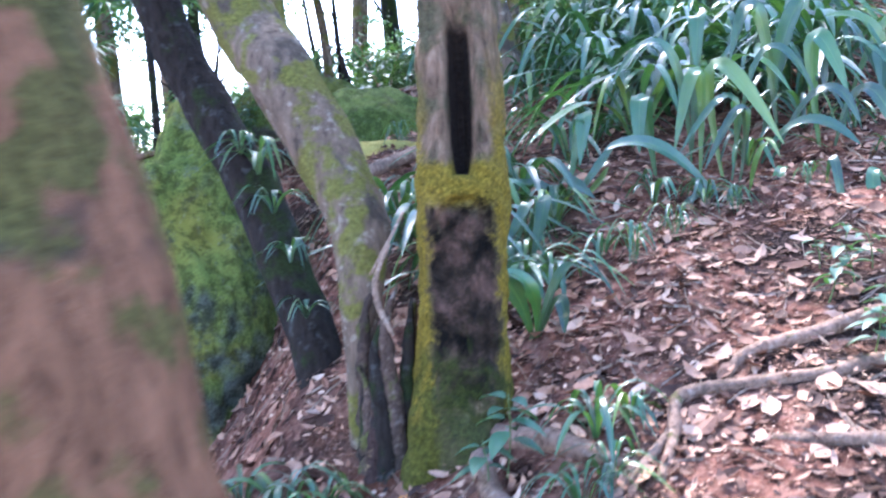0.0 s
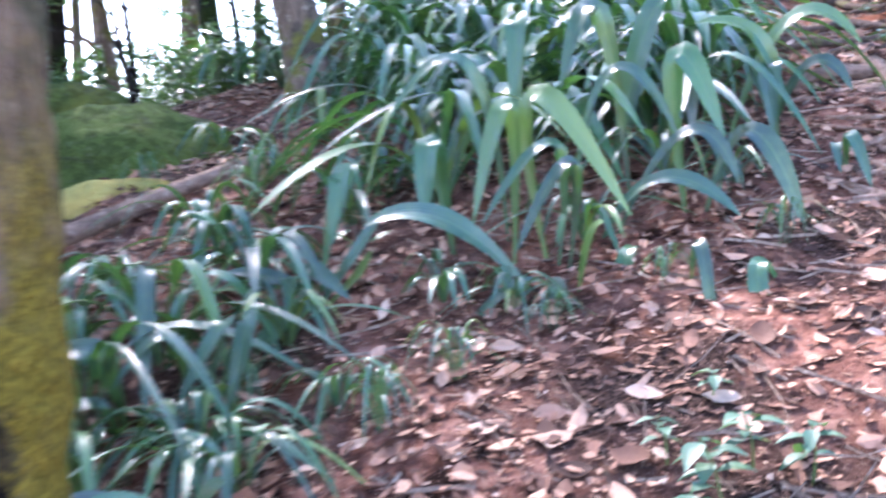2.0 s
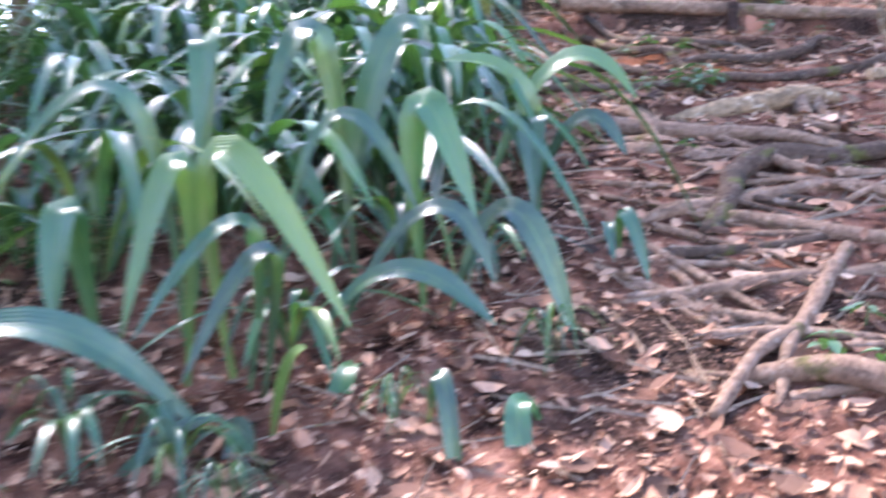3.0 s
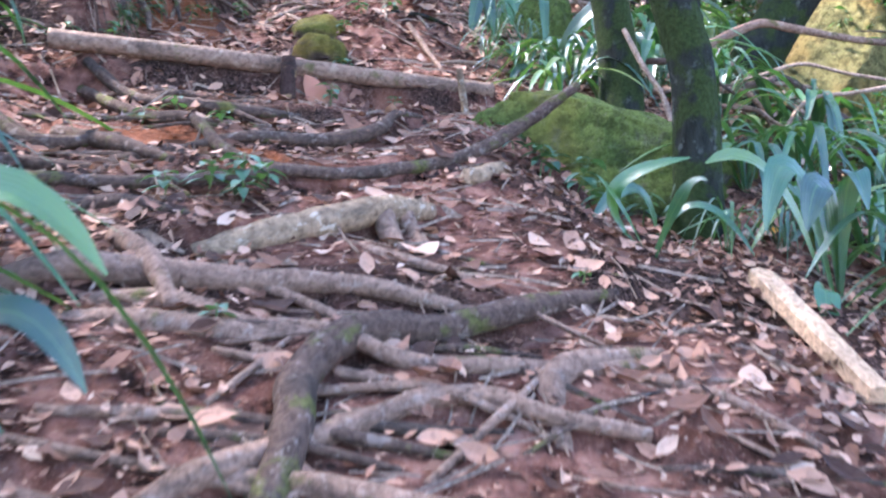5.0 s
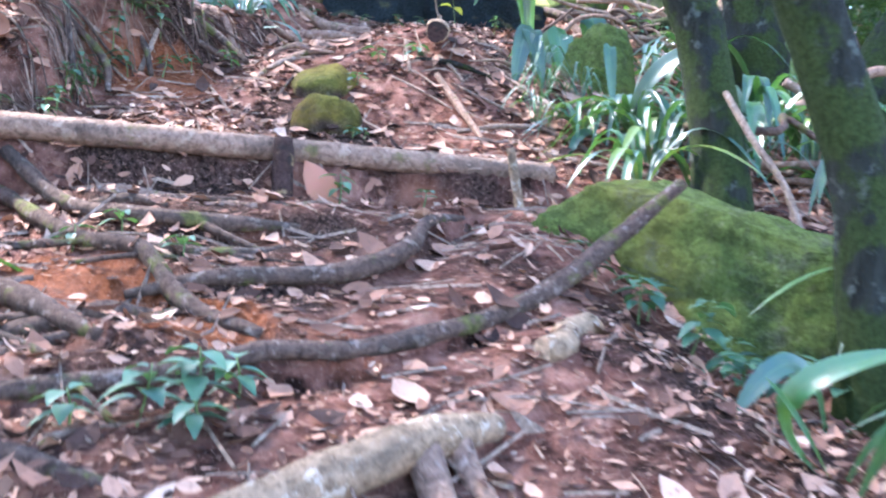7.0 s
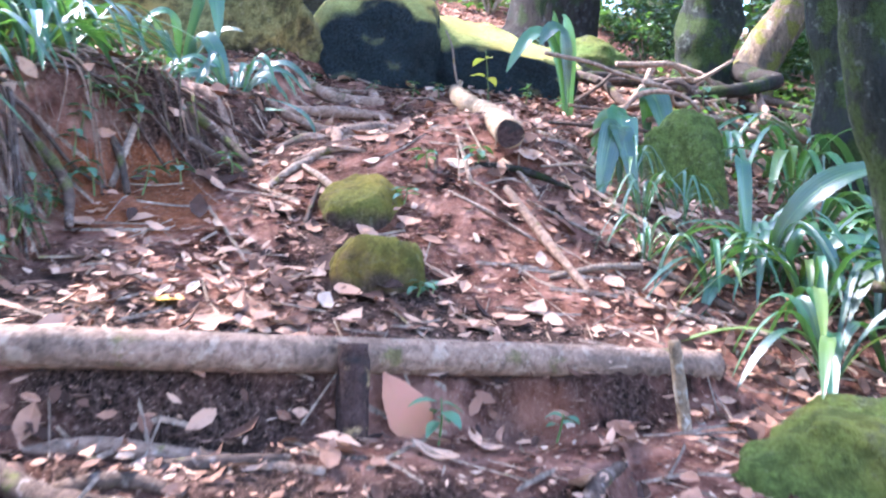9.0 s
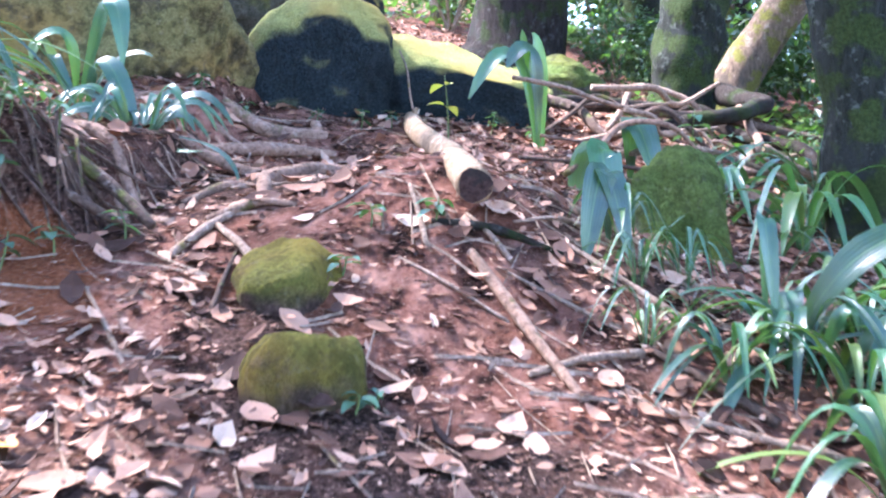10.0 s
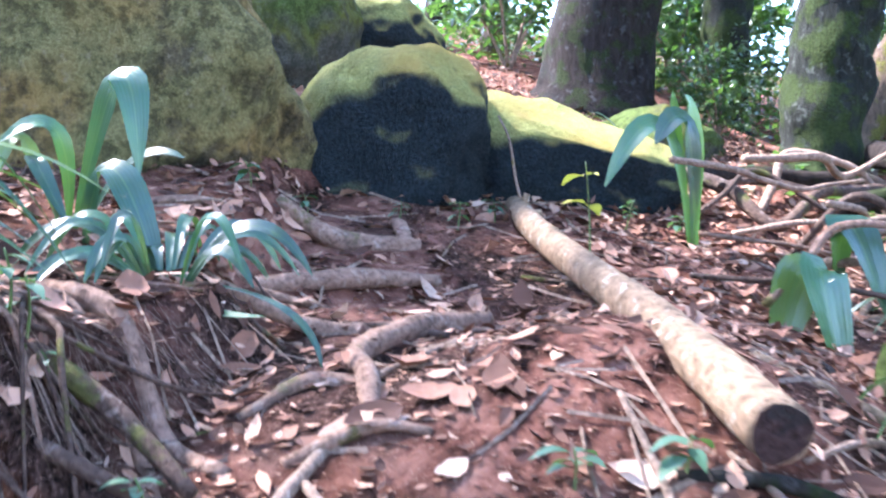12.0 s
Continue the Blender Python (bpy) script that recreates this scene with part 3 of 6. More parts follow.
def root(plan, radii, label="exposed brown tree root across the path", mat=None, up=0.25, sides=9, name="root", rough=0.2):
    """A root lying on the ground through plan points, sunk to part of its girth."""
    up -= 0.2
    pts = []
    for i, p in enumerate(plan):
        r = radii[i]
        pts.append(Vector(p) if len(p) == 3 else g3(p[0], p[1], r * up))
    # extra points that follow the ground between those given
    full, rr = [pts[0]], [radii[0]]
    for i in range(len(pts) - 1):
        n = max(1, int((pts[i + 1] - pts[i]).length / 0.22))
        for k in range(1, n + 1):
            t = k / n
            q = pts[i].lerp(pts[i + 1], t)
            r = radii[i] + (radii[i + 1] - radii[i]) * t
            if k < n:
                wob = Vector((noise.noise(q * 3.3), noise.noise(q * 3.3 + Vector((9, 0, 0))), 0)) * 0.05
                q = q + wob
                if len(plan[i]) == 2 and len(plan[i + 1]) == 2:
                    q.z = float(gz(q.x, q.y)) + r * up
            full.append(q)
            rr.append(r)
    # dive the free ends into the soil
    for e in (0, -1):
        if len(plan[e]) == 2:
            full[e].z -= rr[e] * 0.9
    v, f = tube(full, rr, sides, 0.035, rough, 9)
    return whole(name, mesh_of(name, v, f, mat or ROOT), label, "root", "exposed roots")


# ---- trees along the path ----
tree([(-0.40, 1.09, -0.35), (-0.46, 1.15, 0.75), (-0.54, 1.2, 1.1), (-0.63, 1.28, 1.43), (-0.75, 1.36, 1.8), (-0.85, 1.46, 2.3), (-1.2, 1.8, 4.5), (-1.4, 2.0, 6.5)],
     [0.24, 0.20, 0.185, 0.185, 0.18, 0.17, 0.13, 0.06], BARK_RED, "leaning tree with reddish-brown mossy bark close to the path", ((-1.4, 2.0, 6.8), (2.2, 2.2, 1.6), 0), (), 20, 0.08)
tree([(-0.72, 4.50, -0.3), (-0.774, 4.55, 0.34), (-0.856, 4.65, 0.726), (-1.007, 4.80, 1.12), (-1.168, 4.95, 1.49), (-1.429, 5.10, 1.94), (-1.714, 5.25, 2.58), (-2.4, 5.5, 5.0), (-2.7, 5.6, 6.5)],
     [0.17, 0.135, 0.125, 0.125, 0.13, 0.13, 0.125, 0.10, 0.04], BARK_DARK, "leaning dark trunk with pale lichen streaks", ((-2.7, 5.6, 6.8), (1.8, 1.8, 1.4), 1), (), 16, 0.14)
tree([(-0.55, 4.0, 0.0), (-0.545, 4.0, 0.70), (-0.53, 4.02, 0.95), (-0.515, 4.12, 1.27), (-0.66, 4.30, 1.60), (-0.914, 4.50, 2.04), (-1.17, 4.75, 2.46), (-2.0, 5.2, 4.6), (-2.2, 5.4, 6.2)],
     [0.05, 0.055, 0.085, 0.135, 0.15, 0.165, 0.165, 0.12, 0.05], BARK_GREY, "leaning grey-brown trunk with green moss", ((-2.2, 5.4, 6.6), (1.9, 1.9, 1.4), 2), (), 18, 0.1)


def hollow(a, t, q):
    """The upright slit and the scar below it, on the side towards the path."""
    d = abs((a + math.pi / 2 + math.pi) % (2 * math.pi) - math.pi)
    f = 1 + 0.10 * math.exp(-((q.z - 1.42) / 0.12) ** 2) * math.exp(-(d / 0.9) ** 2)
    if 1.47 < q.z < 2.2:
        deep = 0.72 * float(sstep(1.47, 1.50, q.z)) * (1 - float(sstep(1.84, 2.2, q.z)))
        f *= 1 - deep * float(sstep(0.44, 0.26, d / (0.62 + 0.38 * float(sstep(1.47, 1.62, q.z)))))
    if 0.8 < q.z < 1.40:
        w = 0.75 * min(1, (q.z - 0.8) / 0.3) * min(1, (1.40 - q.z) / 0.10) ** 0.5
        f *= 1 - 0.13 * float(sstep(1.0, 0.75, d / max(w, 0.01))) + 0.03 * noise.noise(Vector((q.z * 14, a * 5, 1)))
    if q.z < 0.75:
        f *= 1 + 0.22 * (0.75 - q.z) * (1 + math.sin(5 * a + 1.1))
    return f


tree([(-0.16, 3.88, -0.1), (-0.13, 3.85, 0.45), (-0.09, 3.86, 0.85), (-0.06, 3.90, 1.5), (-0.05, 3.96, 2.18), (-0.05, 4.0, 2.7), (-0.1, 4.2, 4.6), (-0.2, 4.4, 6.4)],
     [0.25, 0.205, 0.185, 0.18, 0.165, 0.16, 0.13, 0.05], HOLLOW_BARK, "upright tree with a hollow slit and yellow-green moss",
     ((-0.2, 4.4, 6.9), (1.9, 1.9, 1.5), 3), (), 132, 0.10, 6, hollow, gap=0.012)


# dead stump wood between the trunks
stump = thing("dead_stump", (-0.42, 3.92, 0.1), "rotting dark stump wood splintered between the trunks", "stump")
_s = random.Random(5)
for k in range(15):
    an, h = k * 0.42 + _s.uniform(-0.2, 0.2), _s.uniform(0.45, 1.05)
    x, y = 0.10 * math.cos(an), 0.09 * math.sin(an)
    v, f = tube([(x * 1.3, y * 1.3, -0.15), (x, y, h * 0.4), (x * 0.9 + _s.uniform(-0.03, 0.03), y * 0.8, h * 0.8), (x * 0.8 + _s.uniform(-0.05, 0.06), y * 0.7, h)],
                [0.06, 0.045, _s.uniform(0.02, 0.035), 0.006], 8, 0.03, 0.5, 16)
    part("splinter", mesh_of("splinter", v, f, (ROOT_DARK, CUT_DARK, BARK_DARK)[k % 3]), stump)
for pts, rr in [([(-0.36, 3.72, 1.24), (-0.42, 3.70, 1.10), (-0.41, 3.72, 0.98), (-0.36, 3.70, 0.88)], [0.008, 0.012, 0.013, 0.008]), ([(-0.30, 3.78, 1.36), (-0.38, 3.74, 1.22), (-0.44, 3.72, 1.12)], [0.006, 0.008, 0.006])]:
    root(pts, rr, "bare twisted rootlet hanging by the stump", TWIG, name="rootlet")

tree([g3(0.27, 8.9, -0.2), (0.28, 8.95, 2.5), (0.16, 9.0, 3.3), (0.1, 9.05, 4.2), (0.0, 9.1, 7.5)], [0.22, 0.16, 0.155, 0.15, 0.07], BARK_GREY, "grey-brown tree behind the strap-leaved plants",
     ((-0.3, 9.3, 7.9), (1.4, 1.4, 1.2), 1))
tree([g3(5.84, 6.63, -0.15), (5.86, 6.67, 2.55), (5.89, 6.72, 2.9), (5.86, 6.86, 3.35), (5.76, 7.0, 3.75), (5.5, 7.3, 4.8), (5.3, 7.5, 7.0)], [0.13, 0.105, 0.10, 0.10, 0.095, 0.085, 0.04], BARK_GREEN,
     "dark curved trunk coated with green moss", ((5.3, 7.5, 7.4), (1.8, 1.8, 1.3), 2))
tree([g3(6.70, 7.66, -0.15), (6.74, 7.73, 3.1), (6.74, 7.84, 3.6), (6.70, 7.93, 4.0), (6.6, 8.1, 6.0), (6.5, 8.2, 7.8)], [0.16, 0.115, 0.11, 0.11, 0.09, 0.04], BARK_GREEN,
     "upright mossy trunk beside strap-leaved plants", ((6.5, 8.2, 8.2), (1.8, 1.8, 1.3), 3))
# Added tree: its crown, out of view, blocks the sun from the right-hand slope.
tree([g3(6.0, 14.0, -0.2), (6.02, 13.9, 6.5), (6.2, 13.5, 7.8), (6.55, 12.95, 8.9)], [0.14, 0.11, 0.09, 0.05], BARK_GREY, "tall tree added behind the huge boulder, its unseen crown shading the slope", ((6.65, 12.75, 8.8), (1.65, 1.7, 1.3), 2))
tree([g3(8.9, 8.2, -0.15), (9.0, 8.1, 3.4), (9.3, 7.88, 4.0), (9.6, 7.6, 4.5), (10.6, 7.0, 6.5)], [0.22, 0.19, 0.18, 0.17, 0.07], BARK_GREEN, "leaning mossy tree below the path", ((10.6, 7.0, 7.0), (2.0, 2.0, 1.5), 0))
tree([g3(8.95, 8.7, -0.2), (8.92, 8.75, 3.4), (8.87, 8.86, 4.67), (8.83, 9.0, 5.5), (8.7, 9.2, 8.5)], [0.32, 0.22, 0.20, 0.19, 0.08], BARK_GREEN, "thick mossy trunk beside the path", ((8.7, 9.2, 8.9), (2.2, 2.2, 1.6), 1), (), 28, 0.26, 3.5, gap=0.08)
tree([g3(11.0, 10.9, -0.2), (11.05, 10.9, 4.5), (11.17, 10.77, 5.62), (11.3, 10.7, 6.6), (11.5, 10.6, 9.5)], [0.42, 0.27, 0.25, 0.23, 0.08], BARK_GREEN, "thick dark trunk with a flared foot", ((11.5, 10.6, 9.9), (2.4, 2.4, 1.8), 2), (), 28, 0.26, 3.5, gap=0.08)
tree([g3(13.7, 12.85, -0.2), (13.73, 12.85, 5.4), (13.81, 12.78, 6.47), (13.9, 12.7, 8), (14.0, 12.6, 10)], [0.36, 0.24, 0.23, 0.2, 0.08], BARK_GREEN, "mossy trunk beyond the boulders", ((14.0, 12.6, 10.4), (2.4, 2.4, 1.8), 3), (), 28, 0.26, 3.5, gap=0.08)
tree([g3(12.85, 11.4, -0.2), (13.03, 11.3, 5.0), (13.44, 10.83, 5.98), (13.9, 10.4, 7.2), (14.6, 9.9, 9.5)], [0.34, 0.22, 0.2, 0.18, 0.07], BARK_GREY, "leaning pale tree beyond the boulders", ((14.6, 9.9, 10), (2.4, 2.4, 1.8), 0))
tree([g3(11.6, 13.0, -0.3), (11.63, 12.96, 5.3), (11.7, 12.89, 6.07), (11.8, 12.8, 7.5), (12, 12.7, 9.5)], [0.75, 0.5, 0.42, 0.36, 0.1], BARK_DARK, "broad dark buttressed tree behind the boulders", ((12, 12.7, 10), (2.6, 2.6, 1.9), 1), (), 24, 0.28, 3)
tree([g3(3.28, 8.66, -0.15), (3.28, 8.68, 2.9), (3.27, 8.72, 3.4), (3.2, 8.8, 4.2), (3.0, 9.0, 6.5)], [0.10, 0.07, 0.065, 0.06, 0.03], BARK_GREY, "slim pale trunk above the roots", ((3.0, 9.0, 6.8), (1.5, 1.5, 1.1), 2))
tree([g3(-2.3, 6.3, -0.3), (-2.41, 6.35, 1.36), (-2.56, 6.41, 2.14), (-2.72, 6.46, 2.9), (-3.0, 6.6, 5.5)], [0.07, 0.055, 0.05, 0.045, 0.02], BARK_GREY, "thin leaning tree beyond the mossy boulder", ((-3.0, 6.6, 5.8), (1.5, 1.5, 1.2), 3),
     [([(-2.5, 6.38, 1.75), (-2.3, 6.38, 1.72), (-2.05, 6.4, 1.78), (-1.8, 6.5, 1.9)], [0.025, 0.022, 0.02, 0.01]), ([(-2.4, 6.33, 1.1), (-2.7, 6.1, 1.12), (-3.2, 5.8, 1.0)], [0.04, 0.035, 0.02])])
tree([g3(-1.2, 7.85, -0.2), (-1.3, 7.87, 1.7), (-1.42, 7.92, 2.2), (-1.56, 7.96, 2.7), (-1.9, 8.2, 5.5)], [0.10, 0.085, 0.08, 0.07, 0.03], BARK_GREY, "thin mottled tree on the slope", ((-2.0, 8.3, 5.9), (1.1, 1.1, 0.9), 0),
     [([(-1.5, 7.94, 2.5), (-1.45, 7.4, 2.56), (-1.62, 6.95, 2.65), (-1.86, 6.9, 2.95)], [0.04, 0.032, 0.025, 0.012]), ([(-1.55, 7.2, 2.58), (-1.4, 6.95, 2.53), (-1.56, 6.9, 2.45)], [0.02, 0.015, 0.008])])
for i, (x, y, h, r) in enumerate([(-3.6, 9.6, 6, 0.09), (-2.4, 11.5, 7, 0.11), (-0.9, 12.6, 7, 0.10), (0.6, 12.2, 7, 0.09), (2.2, 12.4, 7, 0.10), (-5.2, 7.8, 6, 0.10), (-1.7, 15, 8, 0.13), (1.2, 15.5, 8, 0.12), (4.4, 13.5, 7, 0.11),
                                  (-4.2, 13.5, 8, 0.12), (6.2, 15.5, 8, 0.14), (9.0, 17.5, 9, 0.15), (13.5, 15.5, 9, 0.14), (16.2, 12.6, 9, 0.14), (17.0, 9.8, 9, 0.13), (13.2, 8.2, 8, 0.11), (11.6, 6.6, 7, 0.12), (15.2, 6.8, 8, 0.14), (9.8, 4.2, 7, 0.12), (13.5, 3.0, 8, 0.14),
                                  (-6.5, 11, 8, 0.12), (-8, 5, 8, 0.14), (-5, 2, 8, 0.13), (-3.5, -2.5, 7, 0.13), (3.5, -3, 8, 0.14), (7, 0.5, 8, 0.13), (0.5, -6, 9, 0.15), (18.5, 16, 10, 0.16), (15.8, 18.5, 10, 0.16), (4, 19, 9, 0.15), (-4, 19, 9, 0.15), (20, 8, 10, 0.15), (12, 20, 10, 0.16)]):
    forest_tree(x, y, h, r, 100 + i, (BARK_GREY, BARK_DARK, BARK_GREEN)[i % 3], 0.4, 1.5 + 0.35 * (i % 3))

# Extra tree, placed only so that its crown shades the strap-leaved stand.
forest_tree(0.45, 10.35, 3.4, 0.06, 163, BARK_GREY, 0.6, 1.75)
for i, (x, y, h, r) in enumerate([(-2.1, 9.9, 1.2, 0.03), (-2.9, 10.7, 1.5, 0.035), (-1.4, 10.4, 1.1, 0.03), (-3.6, 9.5, 1.4, 0.03)]):
    forest_tree(x, y, h, r, 170 + i, BARK_DARK, 0.3, 1.15)
for i, (x, y, h, r) in enumerate([(-1.6, 10.8, 3.2, 0.05), (-2.6, 9.8, 3.4, 0.06), (-0.4, 11.6, 3.6, 0.05), (0.9, 11.8, 3.4, 0.05), (-3.6, 11.8, 4.2, 0.07), (-4.6, 9.4, 3.6, 0.06), (-5.6, 10.8, 4.6, 0.07), (-1.2, 13.2, 4.4, 0.06), (-2.9, 14.4, 5, 0.08), (1.6, 14, 4.4, 0.07), (-4.6, 6.6, 3.4, 0.06), (-6.4, 6.4, 4.2, 0.07), (-6.0, 13.4, 5, 0.08), (-0.2, 16.4, 5.4, 0.08),
                                  (14.8, 12.2, 3.2, 0.06), (15.6, 13.4, 3.6, 0.06), (14.4, 10.4, 3.0, 0.05), (15.8, 9.6, 3.6, 0.06), (17.2, 12.2, 4.2, 0.07), (16.4, 15.6, 4.2, 0.07), (14.2, 15.0, 3.6, 0.06), (18.4, 10.6, 4.6, 0.08), (12.6, 10.0, 2.6, 0.05), (11.4, 8.8, 2.6, 0.05), (9.9, 7.2, 2.4, 0.05), (12.6, 6.6, 3.4, 0.06), (14.2, 5.2, 4, 0.07), (10.6, 4.8, 3, 0.05)]):
    forest_tree(x, y, h, r, 200 + i, (BARK_GREY, BARK_DARK)[i % 2], 0.35, 1.15 + 0.2 * (i % 3))


def fan_palm(base, top, fronds, seed):
    """Slim palm with drooping fan leaves; each frond is one cut leaf."""
    rnd = random.Random(seed)
    base, top = Vector(base), Vector(top)
    pl = thing("fan_palm", base, "slim palm with dark drooping fan leaves", "palm", "palms")
    v, f = tube([(0, 0, 0), tuple((top - base) * 0.5 + Vector((0.05, 0, 0))), tuple(top - base)], [0.035, 0.03, 0.03], 8, 0.08, 0.1)
    part("trunk", mesh_of("trunk", v, f, BARK_DARK), pl)
    for i in range(fronds):
        az = 2 * math.pi * i / fronds + rnd.uniform(-0.3, 0.3)
        d = Vector((math.cos(az), math.sin(az), rnd.uniform(-0.2, 0.7))).normalized()
        o = top - base
        hub = o + d * rnd.uniform(0.25, 0.4)
        verts, faces = tube([o, o.lerp(hub, 0.5) + Vector((0, 0, 0.02)), hub], [0.008, 0.006, 0.005], 5, 0.05, 0.0)
        s = d.cross(Vector((0, 0, 1))).normalized()
        for k in range(13):
            an = (k - 6) * 0.24
            e = (d * math.cos(an) + s * math.sin(an)).normalized()
            L = 0.38 * (1 - 0.03 * abs(k - 6)) * rnd.uniform(0.85, 1.1)
            sd = e.cross(Vector((0, 0, 1))).normalized() * 0.018
            q = len(verts)
            mid, tip = hub + e * L * 0.6 + Vector((0, 0, -0.04)), hub + e * L + Vector((0, 0, -0.2 * L - 0.08))
            verts += [hub, mid - sd, mid + sd, tip]
            faces += [(q, q + 1, q + 2), (q + 1, q + 3, q + 2)]
        part("frond", mesh_of("frond", verts, faces, SPRIG, False), pl)
    return pl


fan_palm(g3(-2.5, 7.2, -0.1), (-2.35, 7.0, 2.85), 11, 1)
fan_palm(g3(-2.9, 6.9, -0.1), (-2.8, 6.8, 1.95), 10, 2)
fan_palm(g3(-3.4, 7.6, -0.1), (-3.3, 7.5, 2.5), 10, 3)

# ---- undergrowth at a distance ----
for i, (x, y, s) in enumerate([(-4.5, 9, 1.3), (-3.2, 8.2, 0.8), (-5.5, 5.5, 1.2), (-3.6, 5.2, 0.7), (-4.2, 4.0, 0.9), (-2.4, 13.5, 1.1), (0.2, 14, 1.2), (2.0, 13.2, 1.2), (3.4, 11.6, 1.0), (4.6, 12.6, 1.0), (1.4, 11.3, 0.9),
                               (12.5, 9.4, 1.0), (13.8, 9.4, 1.3), (15.0, 11.0, 1.4), (14.6, 13.8, 1.3), (12.6, 14.6, 1.2), (10.8, 8.0, 0.9), (11.8, 7.6, 1.1), (9.8, 6.6, 0.8), (10.2, 5.4, 0.9), (8.4, 5.6, 0.7), (16.5, 14.5, 1.6), (16.8, 11.2, 1.6), (14.5, 8.0, 1.4),
                               (7.6, 5.4, 0.6), (8.6, 6.8, 0.5), (12.0, 12.0, 0.6), (10.2, 9.4, 0.45), (18, 13, 1.8), (13, 6, 1.2), (6.0, 13.6, 0.9), (8.2, 15.2, 1.0), (-6.5, 8, 1.5), (-2.8, 10.2, 0.7)]):
    bush(x, y, s, i)

for i, (x, y, s) in enumerate([(-3.6, 10.4, 0.8), (-2.2, 10.9, 0.7), (-1.0, 11.2, 0.75), (0.1, 11.0, 0.7), (0.9, 10.9, 0.7), (-3.0, 12.2, 0.9), (-1.6, 12.4, 0.9), (-0.2, 12.8, 1.0), (1.0, 12.6, 0.9), (-4.4, 11.2, 0.9), (-5.2, 8.6, 0.9), (-4.0, 7.2, 0.8), (-3.4, 6.3, 0.5), (-5.0, 6.2, 0.9), (-4.6, 10.0, 0.8), (-3.2, 8.9, 0.6), (-2.2, 9.3, 0.45), (-5.8, 9.8, 1.2), (-4.2, 14.5, 1.3), (-0.6, 14.6, 1.3), (1.8, 11.9, 0.8)]):
    bush(x, y, s, i + 5)

for i, (x, y, h) in enumerate([(-3.4, 10.9, 2.0), (-2.4, 11.6, 2.3), (-1.5, 11.2, 1.9), (-0.6, 10.9, 1.8), (0.3, 11.4, 2.2), (-4.2, 9.9, 2.2), (-5.0, 8.0, 2.4), (-3.9, 8.2, 1.9), (0.9, 13.0, 2.6), (-2.0, 13.0, 2.8)]):
    forest_tree(x, y, h, 0.035, 260 + i, BARK_DARK, 0.3, 0.95)

# ---- boulders ----
def boulder(loc, size, seed, mat, label, turn=0.0, cuts=(), sub=5, rough=0.10):
    ob = whole("boulder", rock_mesh("boulder", size, seed, mat, turn, 0, cuts, sub, rough), label, "boulder", "boulders")
    ob.location = loc
    return ob


boulder((-2.0, 6.31, 0.50), (0.65, 0.775, 1.35), 1, ROCK_GREEN_LIT, "tall boulder covered in green moss, coloured lighter as if sky-lit", 0.2, (), 6, 0.16)
boulder((-1.72, 6.6, 1.62), (0.3, 0.3, 0.2), 9, ROCK_GREEN, "dark mossy stone behind the tall boulder", 0.2)
boulder((-0.95, 8.35, 1.85), (0.75, 0.5, 0.42), 2, ROCK_GREEN, "low mossy boulder on the slope", 0.1)
boulder((-1.7, 9.4, 2.15), (0.6, 0.5, 0.4), 12, ROCK_GREEN, "low mossy boulder on the slope")
boulder((-0.85, 7.72, 1.58), (0.62, 0.34, 0.20), 16, ROCK, "flat dark stone lying under a mossy boulder", -0.2)
# the mossy slab below the path
slab = boulder((6.12, 7.36, 2.55), (0.82, 0.42, 0.36), 3, ROCK_GREEN, "long sloping slab of mossy green rock", 0.0, (((0, 1, 0.35), 0.62), ((0, -1, 0.5), 0.8), ((0, 0, 1), 0.72), ((1, 0, 0.2), 0.72), ((-1, 0, 0.2), 0.8)), 6, 0.12)
slab.rotation_euler = (0, -0.30, radians(104))
# stones in the middle of the path
boulder((5.72, 9.22, 3.14), (0.215, 0.17, 0.185), 4, STONE, "rounded stone capped with yellow-green moss", 0.7, (((0, 0, -1), 0.55), ((0.2, 0, 1), 0.72)), 4, 0.08)
boulder((6.0, 9.60, 3.33), (0.225, 0.17, 0.21), 5, STONE, "rounded stone capped with yellow-green moss", 0.3, (((0, 0, -1), 0.55), ((-0.5, 0, 1), 0.7)), 4, 0.08)
# the group at the head of the path
boulder((6.85, 12.45, 4.75), (1.02, 0.75, 1.15), 6, ROCK_OLIVE, "huge rounded boulder with mottled moss and lichen", -0.75, (((0.9, -0.1, 0.5), 0.72), ((0.1, -1, 0.25), 0.8)), 6, 0.14)
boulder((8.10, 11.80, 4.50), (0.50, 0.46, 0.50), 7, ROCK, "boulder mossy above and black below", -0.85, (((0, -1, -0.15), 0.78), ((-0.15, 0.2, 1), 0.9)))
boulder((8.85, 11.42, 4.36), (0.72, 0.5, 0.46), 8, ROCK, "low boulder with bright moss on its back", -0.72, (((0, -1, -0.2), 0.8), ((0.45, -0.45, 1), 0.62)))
boulder((8.75, 13.55, 5.35), (0.62, 0.5, 0.55), 10, ROCK_GREEN, "mossy boulder behind the others", 0.4)
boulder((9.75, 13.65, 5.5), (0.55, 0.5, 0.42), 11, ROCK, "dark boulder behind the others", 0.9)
boulder((10.75, 11.9, 4.65), (0.55, 0.45, 0.32), 13, ROCK_GREEN, "low rock with bright green moss", 0.9)
boulder((7.90, 9.28, 3.36), (0.24, 0.27, 0.56), 14, ROCK_GREEN, "upright rock with green moss below the path", 0.5, (((-1, 0.2, 0.35), 0.66), ((0.8, -0.6, 0.3), 0.7)))
